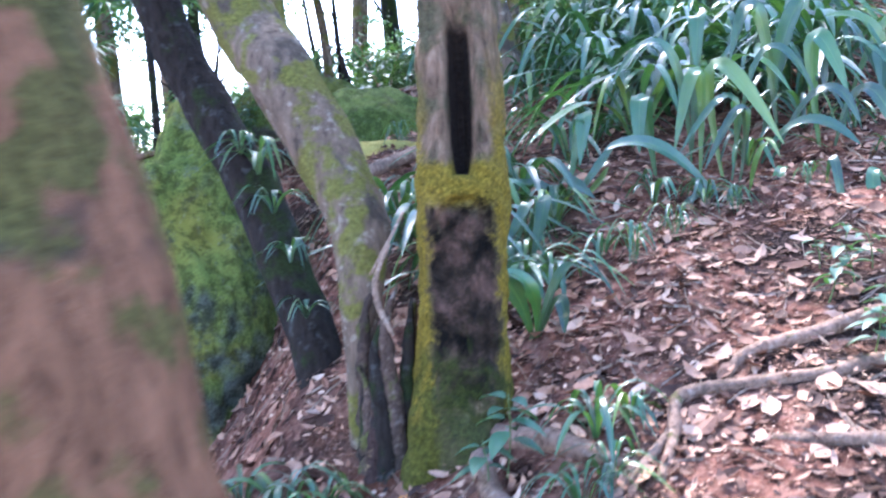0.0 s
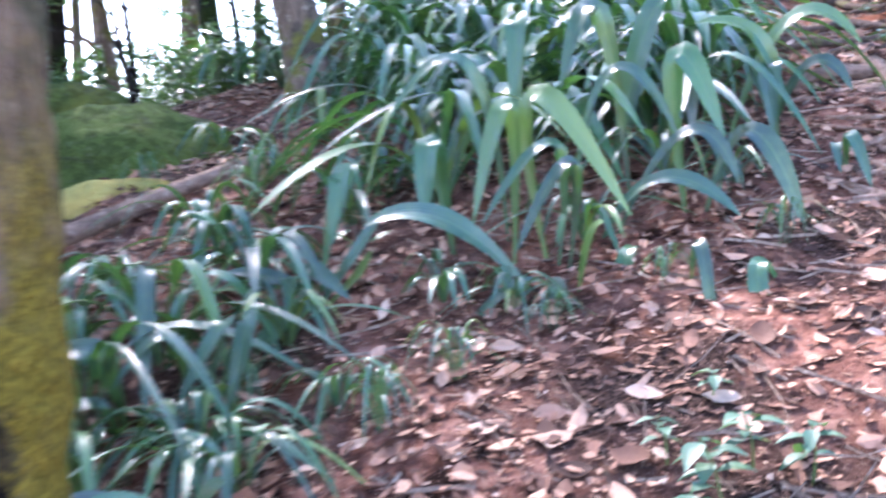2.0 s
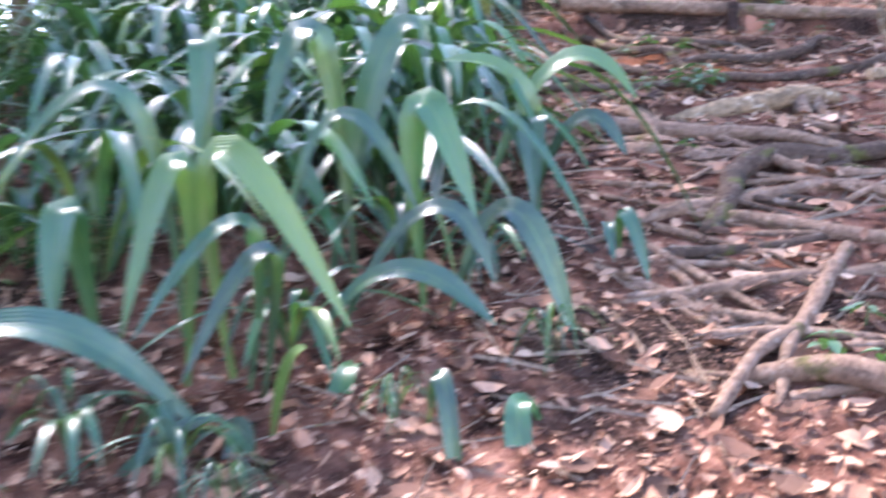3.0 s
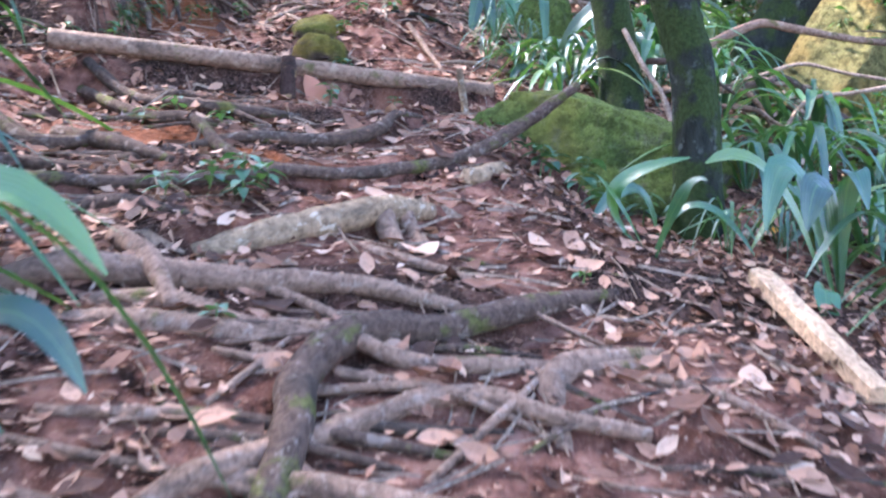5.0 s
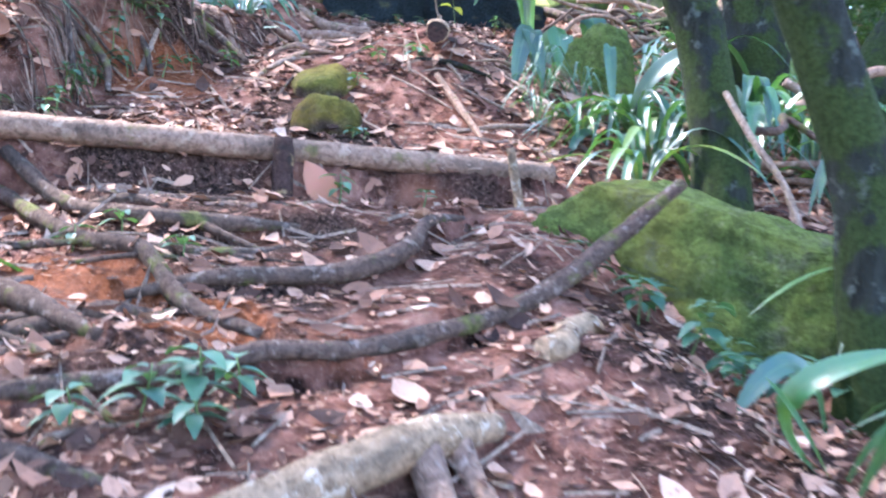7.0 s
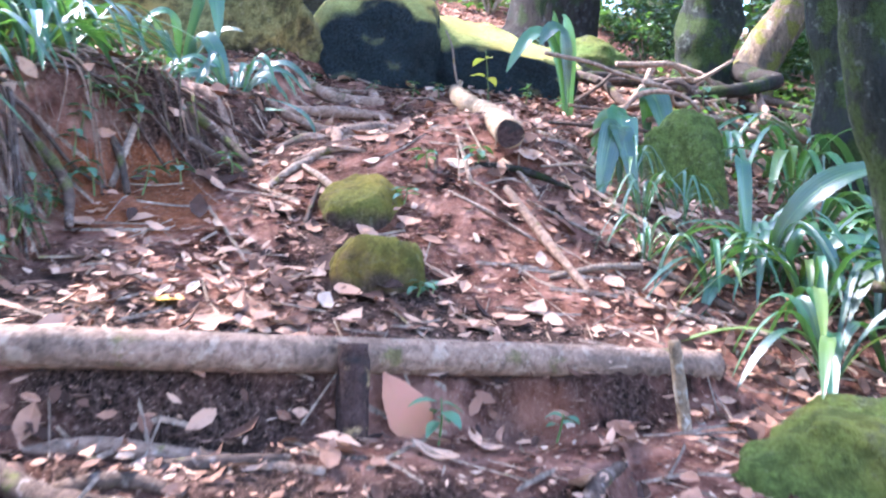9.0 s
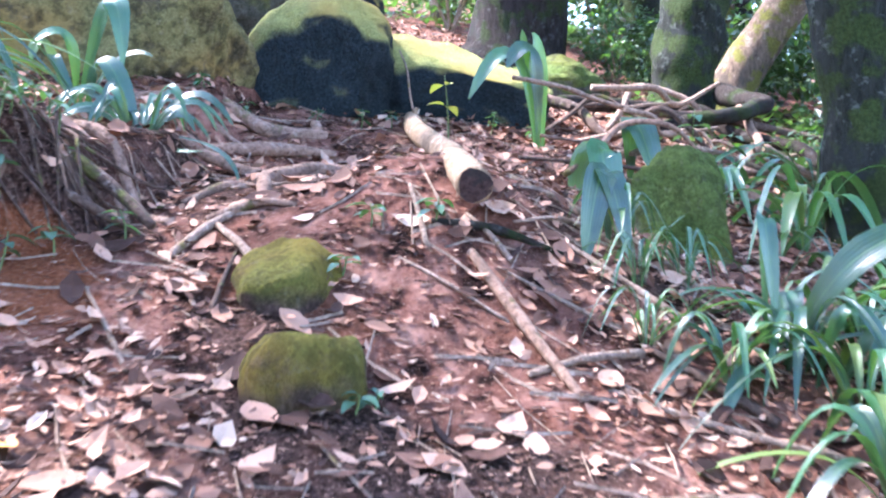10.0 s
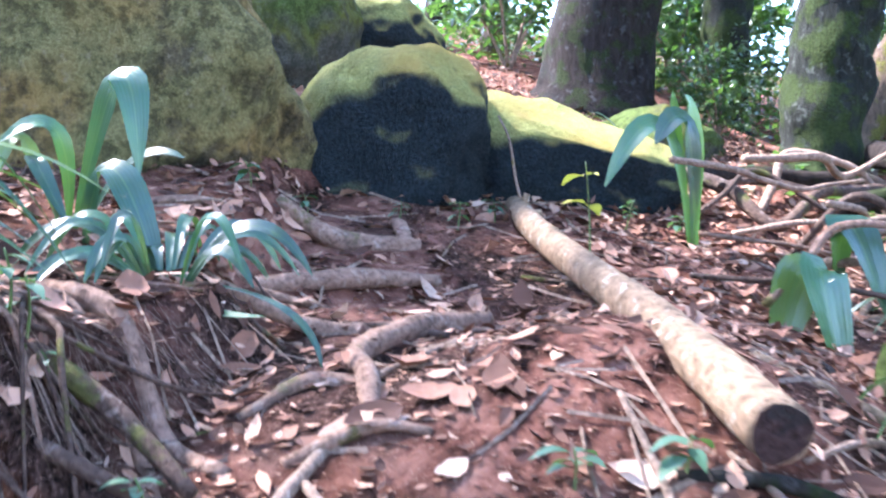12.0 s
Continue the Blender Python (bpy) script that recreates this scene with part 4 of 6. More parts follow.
boulder((10.3, 8.05, 3.35), (0.6, 0.5, 0.75), 15, ROCK_OLIVE, "pointed boulder with yellow-green moss", 0.2, (((1, 0, 0.7), 0.6), ((-1, 0, 0.7), 0.6)))


# ---- logs, plank and stakes ----
def log(a, b, r0, r1, mat, cut, label, name="log", knots=(), sag=0.0):
    a, b = Vector(a), Vector(b)
    lg = thing(name, a, label, "log")
    d = b - a
    side = d.cross(Vector((0, 0, 1))).normalized()
    pts = [Vector((0, 0, 0)) + d * t + side * 0.02 * math.sin(7 * t) + Vector((0, 0, -sag * math.sin(math.pi * t))) for t in (0, 0.25, 0.5, 0.75, 1)]
    v, f = tube(pts, [r0 + (r1 - r0) * t for t in (0, 0.25, 0.5, 0.75, 1)], 16, 0.03, 0.07, 7)
    part("bark", mesh_of("bark", v, f, mat), lg)
    for e, n, r in ((pts[0], -d, r0), (pts[-1], d, r1)):
        v, f = disc(e, n, r * 0.93)
        part("cut_end", mesh_of("cut_end", v, f, cut, False), lg, "sawn end showing darker wood")
    for t, an, ln in knots:
        p = d * t
        q = p + (side * math.cos(an) + Vector((0, 0, math.sin(an)))) * (r0 + ln)
        v, f = tube([p, p.lerp(q, 0.6), q], [r0 * 0.4, r0 * 0.33, r0 * 0.25], 7, 0.02, 0.1)
        part("knot", mesh_of("knot", v, f, mat), lg)
    return lg


log((6.13, 8.15, 2.94), (4.05, 9.14, 3.08), 0.047, 0.05, LOG_BROWN, CUT_DARK, "weathered brown log laid across the path as a step", "step_log")
log((6.46, 9.24, 3.70), (8.31, 11.25, 4.20), 0.060, 0.052, LOG_PALE, CUT_DARK, "pale barkless log lying along the edge of the path", "fallen_log", ((0.93, 1.2, 0.03), (0.9, 0.2, 0.02)))
log((4.92, 7.13, 2.44), (5.20, 7.22, 2.47), 0.04, 0.045, LOG_PALE, CUT_WOOD, "short pale chunk of wood in the leaf litter", "wood_chunk")
log((-0.98, 6.55, 1.46), (0.05, 7.45, 1.86), 0.055, 0.04, LOG_BROWN, CUT_DARK, "fallen branch lying on the slope", "fallen_branch")
log((7.80, 9.42, 3.52), (7.58, 8.98, 3.26), 0.05, 0.055, LOG_PALE, CUT_WOOD, "pale log end among grasses below the path", "fallen_log")


def plank(a, b, w, h, label):
    a, b = Vector(a), Vector(b)
    d = b - a
    s = d.cross(Vector((0, 0, 1))).normalized()
    u = s.cross(d).normalized()
    verts, faces = [], []
    n = 14
    for i in range(n + 1):
        t = i / n
        k = 1 - 0.25 * t + 0.06 * noise.noise(Vector((t * 9, w * 50, 0)))
        for sx, sy in ((-1, -1), (1, -1), (0.9, 0.7), (0.3, 1), (-0.4, 0.8), (-1, 0.5)):
            verts.append(a + d * t + s * w * 0.5 * sx * k + u * h * 0.5 * sy * (1 + 0.2 * noise.noise(Vector((t * 12, sx, sy)))))
    for i in range(n):
        for k in range(6):
            k2 = (k + 1) % 6
            faces.append((i * 6 + k, i * 6 + k2, i * 6 + 6 + k2, i * 6 + 6 + k))
    faces += [tuple(reversed(range(6))), tuple(range(n * 6, n * 6 + 6))]
    return whole("split_plank", mesh_of("split_plank", verts, faces, CUT_WOOD, False), label, "plank")


plank(g3(5.24, 6.03, 0.05), g3(4.70, 5.40, 0.04), 0.09, 0.05, "splintered length of pale split wood on the ground")


def stake(foot, head, r, mat, label):
    v, f = tube([foot, Vector(foot).lerp(Vector(head), 0.5), head], [r * 0.8, r, r * 0.9], 8, 0.02, 0.2, 14)
    return whole("wooden_stake", mesh_of("wooden_stake", v, f, mat), label, "stake", "stakes holding the step log")


stake((5.02, 8.54, 2.66), (5.06, 8.58, 3.05), 0.042, CUT_DARK, "dark weathered stake in front of the step log")
stake((5.90, 8.10, 2.70), (5.86, 8.14, 3.04), 0.02, LOG_PALE, "thin pale stake leaning on the step log")

log((6.95, 6.85, 2.62), (6.35, 6.15, 2.16), 0.05, 0.055, BARK_DARK, CUT_DARK, "blackened log lying below the path", "fallen_log")

# ---- roots ----
P = "pale exposed root crossing the trodden path"
D = "dark exposed root crossing the trodden path"
root([(3.0, 7.12), (3.44, 6.95), (3.70, 6.78), (4.18, 6.36)], [0.042, 0.046, 0.042, 0.02], D, ROOT, 0.0)
root([(3.25, 6.98), (3.42, 6.80), (3.54, 6.58), (3.74, 6.36)], [0.04, 0.045, 0.04, 0.03], P, up=0.0)
root([(3.20, 6.0), (3.52, 6.30), (3.76, 6.36), (4.00, 6.32), (4.35, 6.28), (4.70, 6.24)], [0.05, 0.05, 0.05, 0.045, 0.04, 0.02], D, ROOT_DARK, 0.6)
root([(3.10, 6.95), (3.36, 6.66), (3.60, 6.48)], [0.045, 0.045, 0.03], P, up=0.1)
root([(3.9, 5.8), (4.10, 5.98), (4.45, 5.90)], [0.03, 0.045, 0.025], D, ROOT, 0.5)
root([(3.48, 7.20), (3.46, 6.95), (3.41, 6.72)], [0.035, 0.035, 0.025], P, up=1.0)
root([(2.95, 6.1), (3.12, 6.12), (3.42, 6.12), (3.80, 6.05), (4.08, 5.68)], [0.025, 0.03, 0.032, 0.03, 0.02], P, up=0.6)
root([(3.20, 6.12), (3.34, 6.00), (3.54, 5.68), (3.97, 5.36)], [0.025, 0.032, 0.03, 0.02], P, up=0.6)
root([(3.3, 5.5), (3.53, 5.42), (3.95, 5.20), (4.3, 5.0)], [0.02, 0.03, 0.03, 0.02], P, up=0.7)
root([(2.72, 5.76), (2.80, 5.70), (2.90, 5.47)], [0.02, 0.025, 0.02], D, ROOT, 0.6)
root([(2.70, 5.7), (2.88, 5.63), (3.22, 5.54), (3.5, 5.42)], [0.02, 0.026, 0.026, 0.02], P, up=0.6)
root([(2.75, 5.95), (2.95, 5.90), (3.28, 5.77), (3.6, 5.7)], [0.018, 0.025, 0.022, 0.018], D, ROOT_DARK, 0.5)
root([(3.50, 5.62), (3.30, 5.46), (3.05, 5.28), (2.58, 5.02)], [0.022, 0.025, 0.025, 0.02], "pale stick-like root lying across the others", ROOT, 1.4)
root([(3.40, 5.60), (3.10, 5.33), (2.75, 4.98)], [0.018, 0.022, 0.018], P, ROOT, 1.0)
root([(2.76, 5.16), (2.95, 4.95), (3.20, 4.64), (3.4, 4.3)], [0.03, 0.042, 0.045, 0.04], P, up=0.6)
root([(2.85, 5.6), (3.0, 5.42), (3.1, 5.3)], [0.015, 0.02, 0.015], P, up=0.8)
root([(3.62, 6.6), (3.8, 6.2), (4.2, 5.95), (4.6, 5.8)], [0.02, 0.026, 0.026, 0.018], D, ROOT, 0.4)
# long root that lifts its tip over the slab
root([(3.2, 7.92), (3.75, 7.71), (4.1, 7.56), (4.53, 7.44), (4.85, 7.40), (5.05, 7.40, 2.51), (5.28, 7.39, 2.58), (5.60, 7.39, 2.73), (5.87, 7.34, 2.90)], [0.026, 0.028, 0.028, 0.028, 0.03, 0.032, 0.033, 0.032, 0.022],
     "long mossy root whose broken tip lifts off the ground", ROOT_DARK, 0.4)
# bleached root with knobbly legs
root([(3.68, 7.10, 2.17), (3.9, 7.05, 2.23), (4.2, 7.02, 2.29), (4.4, 7.00, 2.32), (4.60, 7.01, 2.31)], [0.045, 0.052, 0.055, 0.05, 0.035], "thick bleached root arching above hollowed soil", LOG_PALE, 0.6, 12)
root([(4.36, 7.0, 2.31), (4.33, 6.93, 2.24), (4.30, 6.82)], [0.045, 0.04, 0.03], "short prop of the bleached root", ROOT, 0.3)
root([(4.46, 7.0, 2.31), (4.44, 6.92, 2.24), (4.40, 6.80)], [0.04, 0.03, 0.025], "short prop of the bleached root", ROOT, 0.3)
for plan, rr, m in [([(4.36, 8.86), (4.50, 8.78), (4.66, 8.68), (4.85, 8.43)], [0.02, 0.026, 0.026, 0.014], ROOT), ([(4.2, 9.05), (4.45, 8.5), (4.7, 8.35), (4.92, 8.27)], [0.028, 0.032, 0.028, 0.015], ROOT_DARK), ([(4.16, 9.02), (4.25, 8.45), (4.31, 7.95), (4.38, 7.66)], [0.03, 0.031, 0.029, 0.016], ROOT_DARK),
                    ([(4.2, 8.1), (4.42, 7.97), (4.85, 7.87), (5.1, 7.9), (5.55, 8.10)], [0.016, 0.026, 0.036, 0.036, 0.014], ROOT_DARK), ([(3.85, 8.55), (3.93, 8.15), (4.0, 7.8)], [0.04, 0.04, 0.02], ROOT_DARK), ([(3.85, 8.1), (4.07, 7.93), (4.26, 7.99)], [0.03, 0.035, 0.02], ROOT_DARK),
                    ([(3.5, 8.9), (3.7, 8.4), (4.0, 8.25)], [0.04, 0.04, 0.02], ROOT_DARK), ([(3.2, 8.5), (3.5, 8.2), (3.8, 7.9)], [0.03, 0.035, 0.02], ROOT_DARK), ([(4.3, 8.3), (4.6, 8.15), (4.9, 8.2)], [0.02, 0.022, 0.012], ROOT_DARK), ([(3.4, 7.6), (3.6, 7.45), (3.75, 7.2)], [0.025, 0.03, 0.02], ROOT_DARK)]:
    root(plan, rr, P if m is ROOT else D, m, 0.6)
_q = random.Random(19)
for i in range(72):
    if i < 54:      # mat of thin roots where the path levels out
        x, y, m = _q.uniform(2.7, 4.5), _q.uniform(5.0, 6.5), _q.choice((ROOT, ROOT, ROOT_DARK))
        y = y + 0.35 * (x - 3.5)
    else:           # steps of roots on the uphill side
        x, y, m = _q.uniform(3.3, 4.7), _q.uniform(7.7, 8.8), ROOT_DARK
    an, ln, r = radians(-44) + _q.gauss(0, 0.5), _q.uniform(0.25, 0.85), _q.uniform(0.006, 0.02)
    dx, dy = math.cos(an) * ln / 2, math.sin(an) * ln / 2
    bend = _q.uniform(-0.12, 0.12)
    root([(x - dx, y - dy), (x - dy * bend, y + dx * bend), (x + dx, y + dy)], [r, r, r * 0.6], "thin root of the mat across the path", m, 0.9, 7)
# beside the first trees
for plan, rr in [([(0.55, 3.1), (0.72, 3.56), (1.25, 3.46), (1.7, 3.5)], [0.02, 0.028, 0.03, 0.03]), ([(0.9, 3.6), (1.0, 3.68), (1.55, 3.78), (1.9, 3.9)], [0.02, 0.03, 0.035, 0.04]), ([(0.95, 3.2), (1.21, 3.03), (1.6, 2.95)], [0.02, 0.03, 0.035]), ([(0.3, 2.95), (0.55, 3.25), (0.72, 3.5)], [0.018, 0.02, 0.015]),
                 ([(0.02, 3.72), (0.25, 3.42), (0.5, 3.2)], [0.06, 0.05, 0.02]), ([(-0.05, 3.7), (0.0, 3.3), (0.15, 3.0)], [0.06, 0.04, 0.02])]:
    root(plan, rr, "brown root running from the tree into the path", ROOT, 0.6)
# up at the boulders
for plan, rr in [([(6.25, 10.05), (6.38, 10.2), (6.52, 10.38), (6.80, 10.42), (7.08, 10.40)], [0.02, 0.03, 0.035, 0.035, 0.03]), ([(6.40, 10.16), (6.28, 10.28), (6.10, 10.32)], [0.025, 0.022, 0.012]), ([(6.55, 10.95), (6.65, 10.98), (6.95, 10.86), (7.25, 10.75)], [0.02, 0.03, 0.035, 0.02]),
                 ([(7.05, 11.38), (7.2, 11.22), (7.44, 11.02)], [0.03, 0.045, 0.035]), ([(7.40, 11.05), (7.52, 11.2), (7.66, 11.38)], [0.035, 0.03, 0.02]), ([(6.3, 10.75), (6.6, 10.62), (6.9, 10.5)], [0.02, 0.025, 0.015]),
                 ([(5.6, 10.95), (5.79, 10.80), (5.91, 10.53), (5.97, 10.18)], [0.03, 0.03, 0.028, 0.018]), ([(5.7, 10.75), (5.85, 10.6), (5.88, 10.35), (5.8, 10.15)], [0.015, 0.018, 0.018, 0.012]), ([(6.5, 11.5), (6.7, 11.25), (6.9, 11.05), (7.05, 10.9)], [0.018, 0.02, 0.016, 0.01]),
                 ([(6.35, 11.2), (6.62, 10.95), (6.8, 10.8)], [0.014, 0.014, 0.01])]:
    root(plan, rr, "knotted brown root across the upper path", ROOT, 0.7)
root([(5.78, 9.95), (5.97, 10.0), (6.14, 10.07)], [0.012, 0.016, 0.012], "loose pale stick lying at the foot of the bank", TWIG, 1.3, name="stick")
for i in range(34):
    x, y = (_q.uniform(6.4, 9.0), _q.uniform(8.3, 10.4)) if i < 24 else (_q.uniform(5.2, 7.2), _q.uniform(8.8, 11.2))
    an, ln, r = _q.uniform(0, 3.14), _q.uniform(0.2, 0.6), _q.uniform(0.006, 0.018)
    root([(x - math.cos(an) * ln / 2, y - math.sin(an) * ln / 2), (x, y), (x + math.cos(an) * ln / 2, y + math.sin(an) * ln / 2)], [r, r, r * 0.7], "dry stick lying in the leaf litter", _q.choice((TWIG, TWIG, ROOT_DARK)), 1.8, 6, "stick")
for plan, rr, m in [([(6.52, 9.30), (6.42, 9.02), (6.28, 8.70)], [0.018, 0.02, 0.014], ROOT), ([(6.50, 9.46), (6.66, 9.32), (6.85, 9.16)], [0.014, 0.018, 0.012], BARK_DARK), ([(6.40, 8.70), (6.55, 8.40), (6.66, 8.10), (6.75, 7.8)], [0.008, 0.012, 0.012, 0.008], TWIG),
                    ([(6.28, 9.60), (6.33, 9.30), (6.40, 9.05)], [0.006, 0.007, 0.005], TWIG), ([(7.05, 9.55), (7.25, 9.25), (7.40, 8.9)], [0.015, 0.018, 0.014], LOG_PALE), ([(6.05, 10.10), (6.22, 10.02), (6.30, 9.92)], [0.014, 0.016, 0.01], ROOT)]:
    root(plan, rr, "bare stick lying on the leaf litter", m, 1.2, 7, "stick")
for i in range(30):     # bare branches heaped below the path
    upper = i < 19
    x, y = (_q.uniform(8.3, 9.9), _q.uniform(9.0, 10.5)) if upper else (_q.uniform(7.0, 8.8), _q.uniform(6.2, 7.8))
    lift, ln, r = _q.uniform(0.08, 0.42), _q.uniform(0.5, 1.1), _q.uniform(0.009, 0.028)
    dx, dy = 0.66 * ln + _q.gauss(0, 0.25), -0.75 * ln + _q.gauss(0, 0.25)
    pts = []
    for k in range(4):
        px, py = x + dx * (k / 3 - 0.5) + _q.gauss(0, 0.06), y + dy * (k / 3 - 0.5) + _q.gauss(0, 0.06)
        pts.append((px, py, float(gz(px, py)) + (lift + _q.gauss(0, 0.05)) * (0.15 if k in (0, 3) and i % 2 else 1.0)))
    root(pts, [r, r, r * 0.85, r * 0.5], "bare branch in the tangle below the path", _q.choice((ROOT, ROOT_DARK, TWIG)), name="fallen_branch", sides=7)
# rootlets hanging out of the earth bank
for i in range(40):
    t = _q.random()
    x, y = 4.85 + 1.65 * t + _q.uniform(-0.1, 0.1), 10.3 + 0.85 * t + _q.uniform(-0.05, 0.2)
    p = g3(x, y, 0.03)
    q = g3(x + 0.12 + _q.uniform(-0.08, 0.08), y - 0.12 + _q.uniform(-0.08, 0.08), 0.012)
    e = g3(x + 0.22 + _q.uniform(-0.12, 0.12), y - 0.22 + _q.uniform(-0.1, 0.1), 0.004)
    root([tuple(p), tuple(q + Vector((0, 0, _q.uniform(0.0, 0.03)))), tuple(e)], [0.006, 0.005, 0.003], "rootlet hanging out of the earth bank", _q.choice((TWIG, ROOT, ROOT_DARK)), 1, 6, "rootlet")
# roots along the lip of the bank, its face hung with finer ones
for pts, rr in [([(5.15, 10.85), (5.40, 10.66), (5.61, 10.49, 3.86), (5.70, 10.42, 3.80), (5.80, 10.28, 3.68), (5.85, 10.12, 3.55)], [0.03, 0.03, 0.028, 0.026, 0.024, 0.016]),
                ([(5.30, 10.62), (5.45, 10.38, 3.77), (5.58, 10.30, 3.69), (5.73, 10.19, 3.58), (5.84, 10.10, 3.5)], [0.016, 0.018, 0.018, 0.016, 0.01]),
                ([(5.0, 10.75), (5.18, 10.42, 3.80), (5.28, 10.22, 3.62), (5.25, 10.05, 3.42)], [0.02, 0.02, 0.018, 0.012]), ([(4.75, 10.45), (4.92, 10.16, 3.62), (4.98, 9.98, 3.45), (4.93, 9.84, 3.3)], [0.025, 0.024, 0.02, 0.014])]:
    root(pts, rr, "twisted root along the lip of the earth bank", ROOT_DARK, 0.8, 8)


def bank_point(a, down, out):
    """A place on the bank's face: a along it, down from lip (0) to foot (1), out from the soil."""
    b = -3.72 + 0.52 * float(sstep(10.5, 11.7, a)) - 0.30 + 0.30 * down
    p = g3((0.72 * a + 0.69 * b) / 0.9945, (0.69 * a - 0.72 * b) / 0.9945)
    return p + Vector((0.69, -0.72, 0.25)) * out


for i in range(28):
    a = _q.uniform(9.75, 11.7)
    slant, r, out = _q.gauss(0, 0.28), _q.uniform(0.003, 0.011), _q.uniform(0.01, 0.05)
    root([tuple(bank_point(a, -0.25, 0.005)), tuple(bank_point(a + slant * 0.3, 0.15, out)), tuple(bank_point(a + slant * 0.7, 0.5, out * 1.1)), tuple(bank_point(a + slant, _q.uniform(0.75, 1.1), 0.0))],
         [r, r, r * 0.8, r * 0.5], "root hanging down the dark face of the earth bank", _q.choice((ROOT_DARK, ROOT_DARK, ROOT)), 1, 6, "hanging_root")
_h = np.random.RandomState(41)
V, F = [], []
for i in range(900):
    a, d0 = _h.uniform(9.7, 11.7), _h.uniform(-0.1, 0.6)
    p, q = bank_point(a, d0, 0.012), bank_point(a + _h.normal() * 0.05, d0 + _h.uniform(0.15, 0.4), _h.uniform(0.01, 0.035))
    w = Vector((0.0012, 0.0012, 0.0))
    k = len(V)
    m = p.lerp(q, 0.5) + Vector((_h.normal() * 0.008, _h.normal() * 0.008, -0.01))
    V += [p - w, p + w, m - w, m + w, q]
    F += [(k, k + 1, k + 3, k + 2), (k + 2, k + 3, k + 4)]
whole("root_hairs", mesh_of("root_hairs", V, F, TWIG), "fine root hairs hanging from the earth bank", "roots", kind="stuff")
# vine down the cleft between the boulders
root([(8.29, 11.32, 4.62), (8.27, 11.24, 4.5), (8.26, 11.19, 4.3), (8.30, 11.15, 4.12)], [0.005, 0.007, 0.007, 0.006], "thin pale vine hanging in the cleft of the boulders", TWIG, name="vine")
# tangle of branches below the path
for pts, rr, m in [([(9.17, 10.89, 4.30), (9.15, 10.6, 4.20), (9.11, 10.34, 4.02), (9.43, 10.27, 4.18), (10.05, 10.16, 4.22), (10.28, 9.89, 4.15), (10.65, 9.46, 4.05)], [0.04, 0.035, 0.03, 0.03, 0.03, 0.03, 0.02], ROOT_DARK),
                   ([(9.41, 10.92, 4.30), (9.89, 10.66, 4.30), (10.22, 10.27, 4.26), (10.17, 10.02, 4.1), (9.95, 9.5, 3.97), (9.61, 9.13, 3.76)], [0.05, 0.05, 0.05, 0.045, 0.04, 0.03], BARK_DARK),
                   ([(9.02, 9.83, 3.92), (8.83, 9.43, 3.72), (8.67, 9.15, 3.54), (8.47, 8.92, 3.35)], [0.035, 0.035, 0.03, 0.02], ROOT),
                   ([(9.6, 10.3, 4.1), (9.9, 9.9, 4.2), (10.6, 10.0, 4.35), (11.0, 10.5, 4.5)], [0.05, 0.05, 0.06, 0.09], BARK_DARK), ([(9.3, 9.6, 3.75), (9.8, 9.7, 4.0), (10.4, 10.1, 4.3)], [0.03, 0.03, 0.03], ROOT),
                   ([(7.7, 7.9, 3.3), (8.29, 7.7, 3.55), (8.75, 7.53, 3.53), (9.27, 7.28, 3.5), (9.9, 7.0, 3.6)], [0.03, 0.03, 0.028, 0.025, 0.02], ROOT), ([(7.3, 7.55, 3.0), (8.22, 7.45, 3.15), (8.46, 7.18, 2.91), (8.7, 6.9, 2.6)], [0.025, 0.025, 0.025, 0.02], ROOT_DARK),
                   ([(6.68, 7.66, 3.3), (6.61, 7.33, 2.88), (6.45, 7.1, 2.35)], [0.014, 0.016, 0.014], TWIG), ([(7.0, 7.0, 2.4), (7.6, 7.0, 2.95), (8.3, 6.6, 3.1), (9.0, 6.1, 2.7)], [0.012, 0.014, 0.014, 0.01], TWIG), ([(7.2, 7.9, 2.9), (7.9, 7.2, 3.2), (8.6, 6.4, 3.0)], [0.01, 0.012, 0.008], TWIG)]:
    root([(p[0], p[1], p[2] + (0.10 if p[1] > 9 else 0.0)) for p in pts], rr, "bare branch in the tangle below the path", m, name="fallen_branch")


# ---- strap-leaved plants that stand out ----
def leaves_of(plant, *leaves):
    for b, m, t, w in leaves:
        b = (b[0], b[1], float(gz(b[0], b[1])) - 0.02)
        strap(plant, b, m, t, w)


leaves_of(strap_plant(g3(1.35, 5.61), "dense strap-leaved plant with broad arching glossy leaves"),
          ((1.430, 5.650, 1.442), (1.392, 5.615, 2.041), (1.717, 5.439, 1.564), 0.098),
          ((1.300, 5.677, 1.485), (1.299, 5.628, 2.013), (1.128, 5.540, 1.549), 0.087),
          ((1.461, 5.594, 1.448), (1.457, 5.533, 1.849), (1.155, 5.485, 1.554), 0.063),
          ((1.488, 5.535, 1.417), (1.508, 5.466, 1.781), (1.271, 5.403, 1.450), 0.066),
          ((1.069, 5.807, 1.362), (0.998, 5.770, 1.878), (0.954, 5.674, 1.562), 0.121),
          ((1.342, 5.448, 1.311), (1.018, 5.431, 1.585), (0.715, 5.412, 1.583), 0.106),
          ((1.306, 5.894, 1.622), (1.170, 5.872, 2.187), (0.828, 5.840, 1.977), 0.068),
          ((1.417, 5.480, 1.245), (1.249, 5.415, 1.321), (1.019, 5.363, 1.113), 0.054),
          ((1.357, 5.440, 1.257), (1.408, 5.336, 1.320), (1.363, 5.248, 1.081), 0.082))
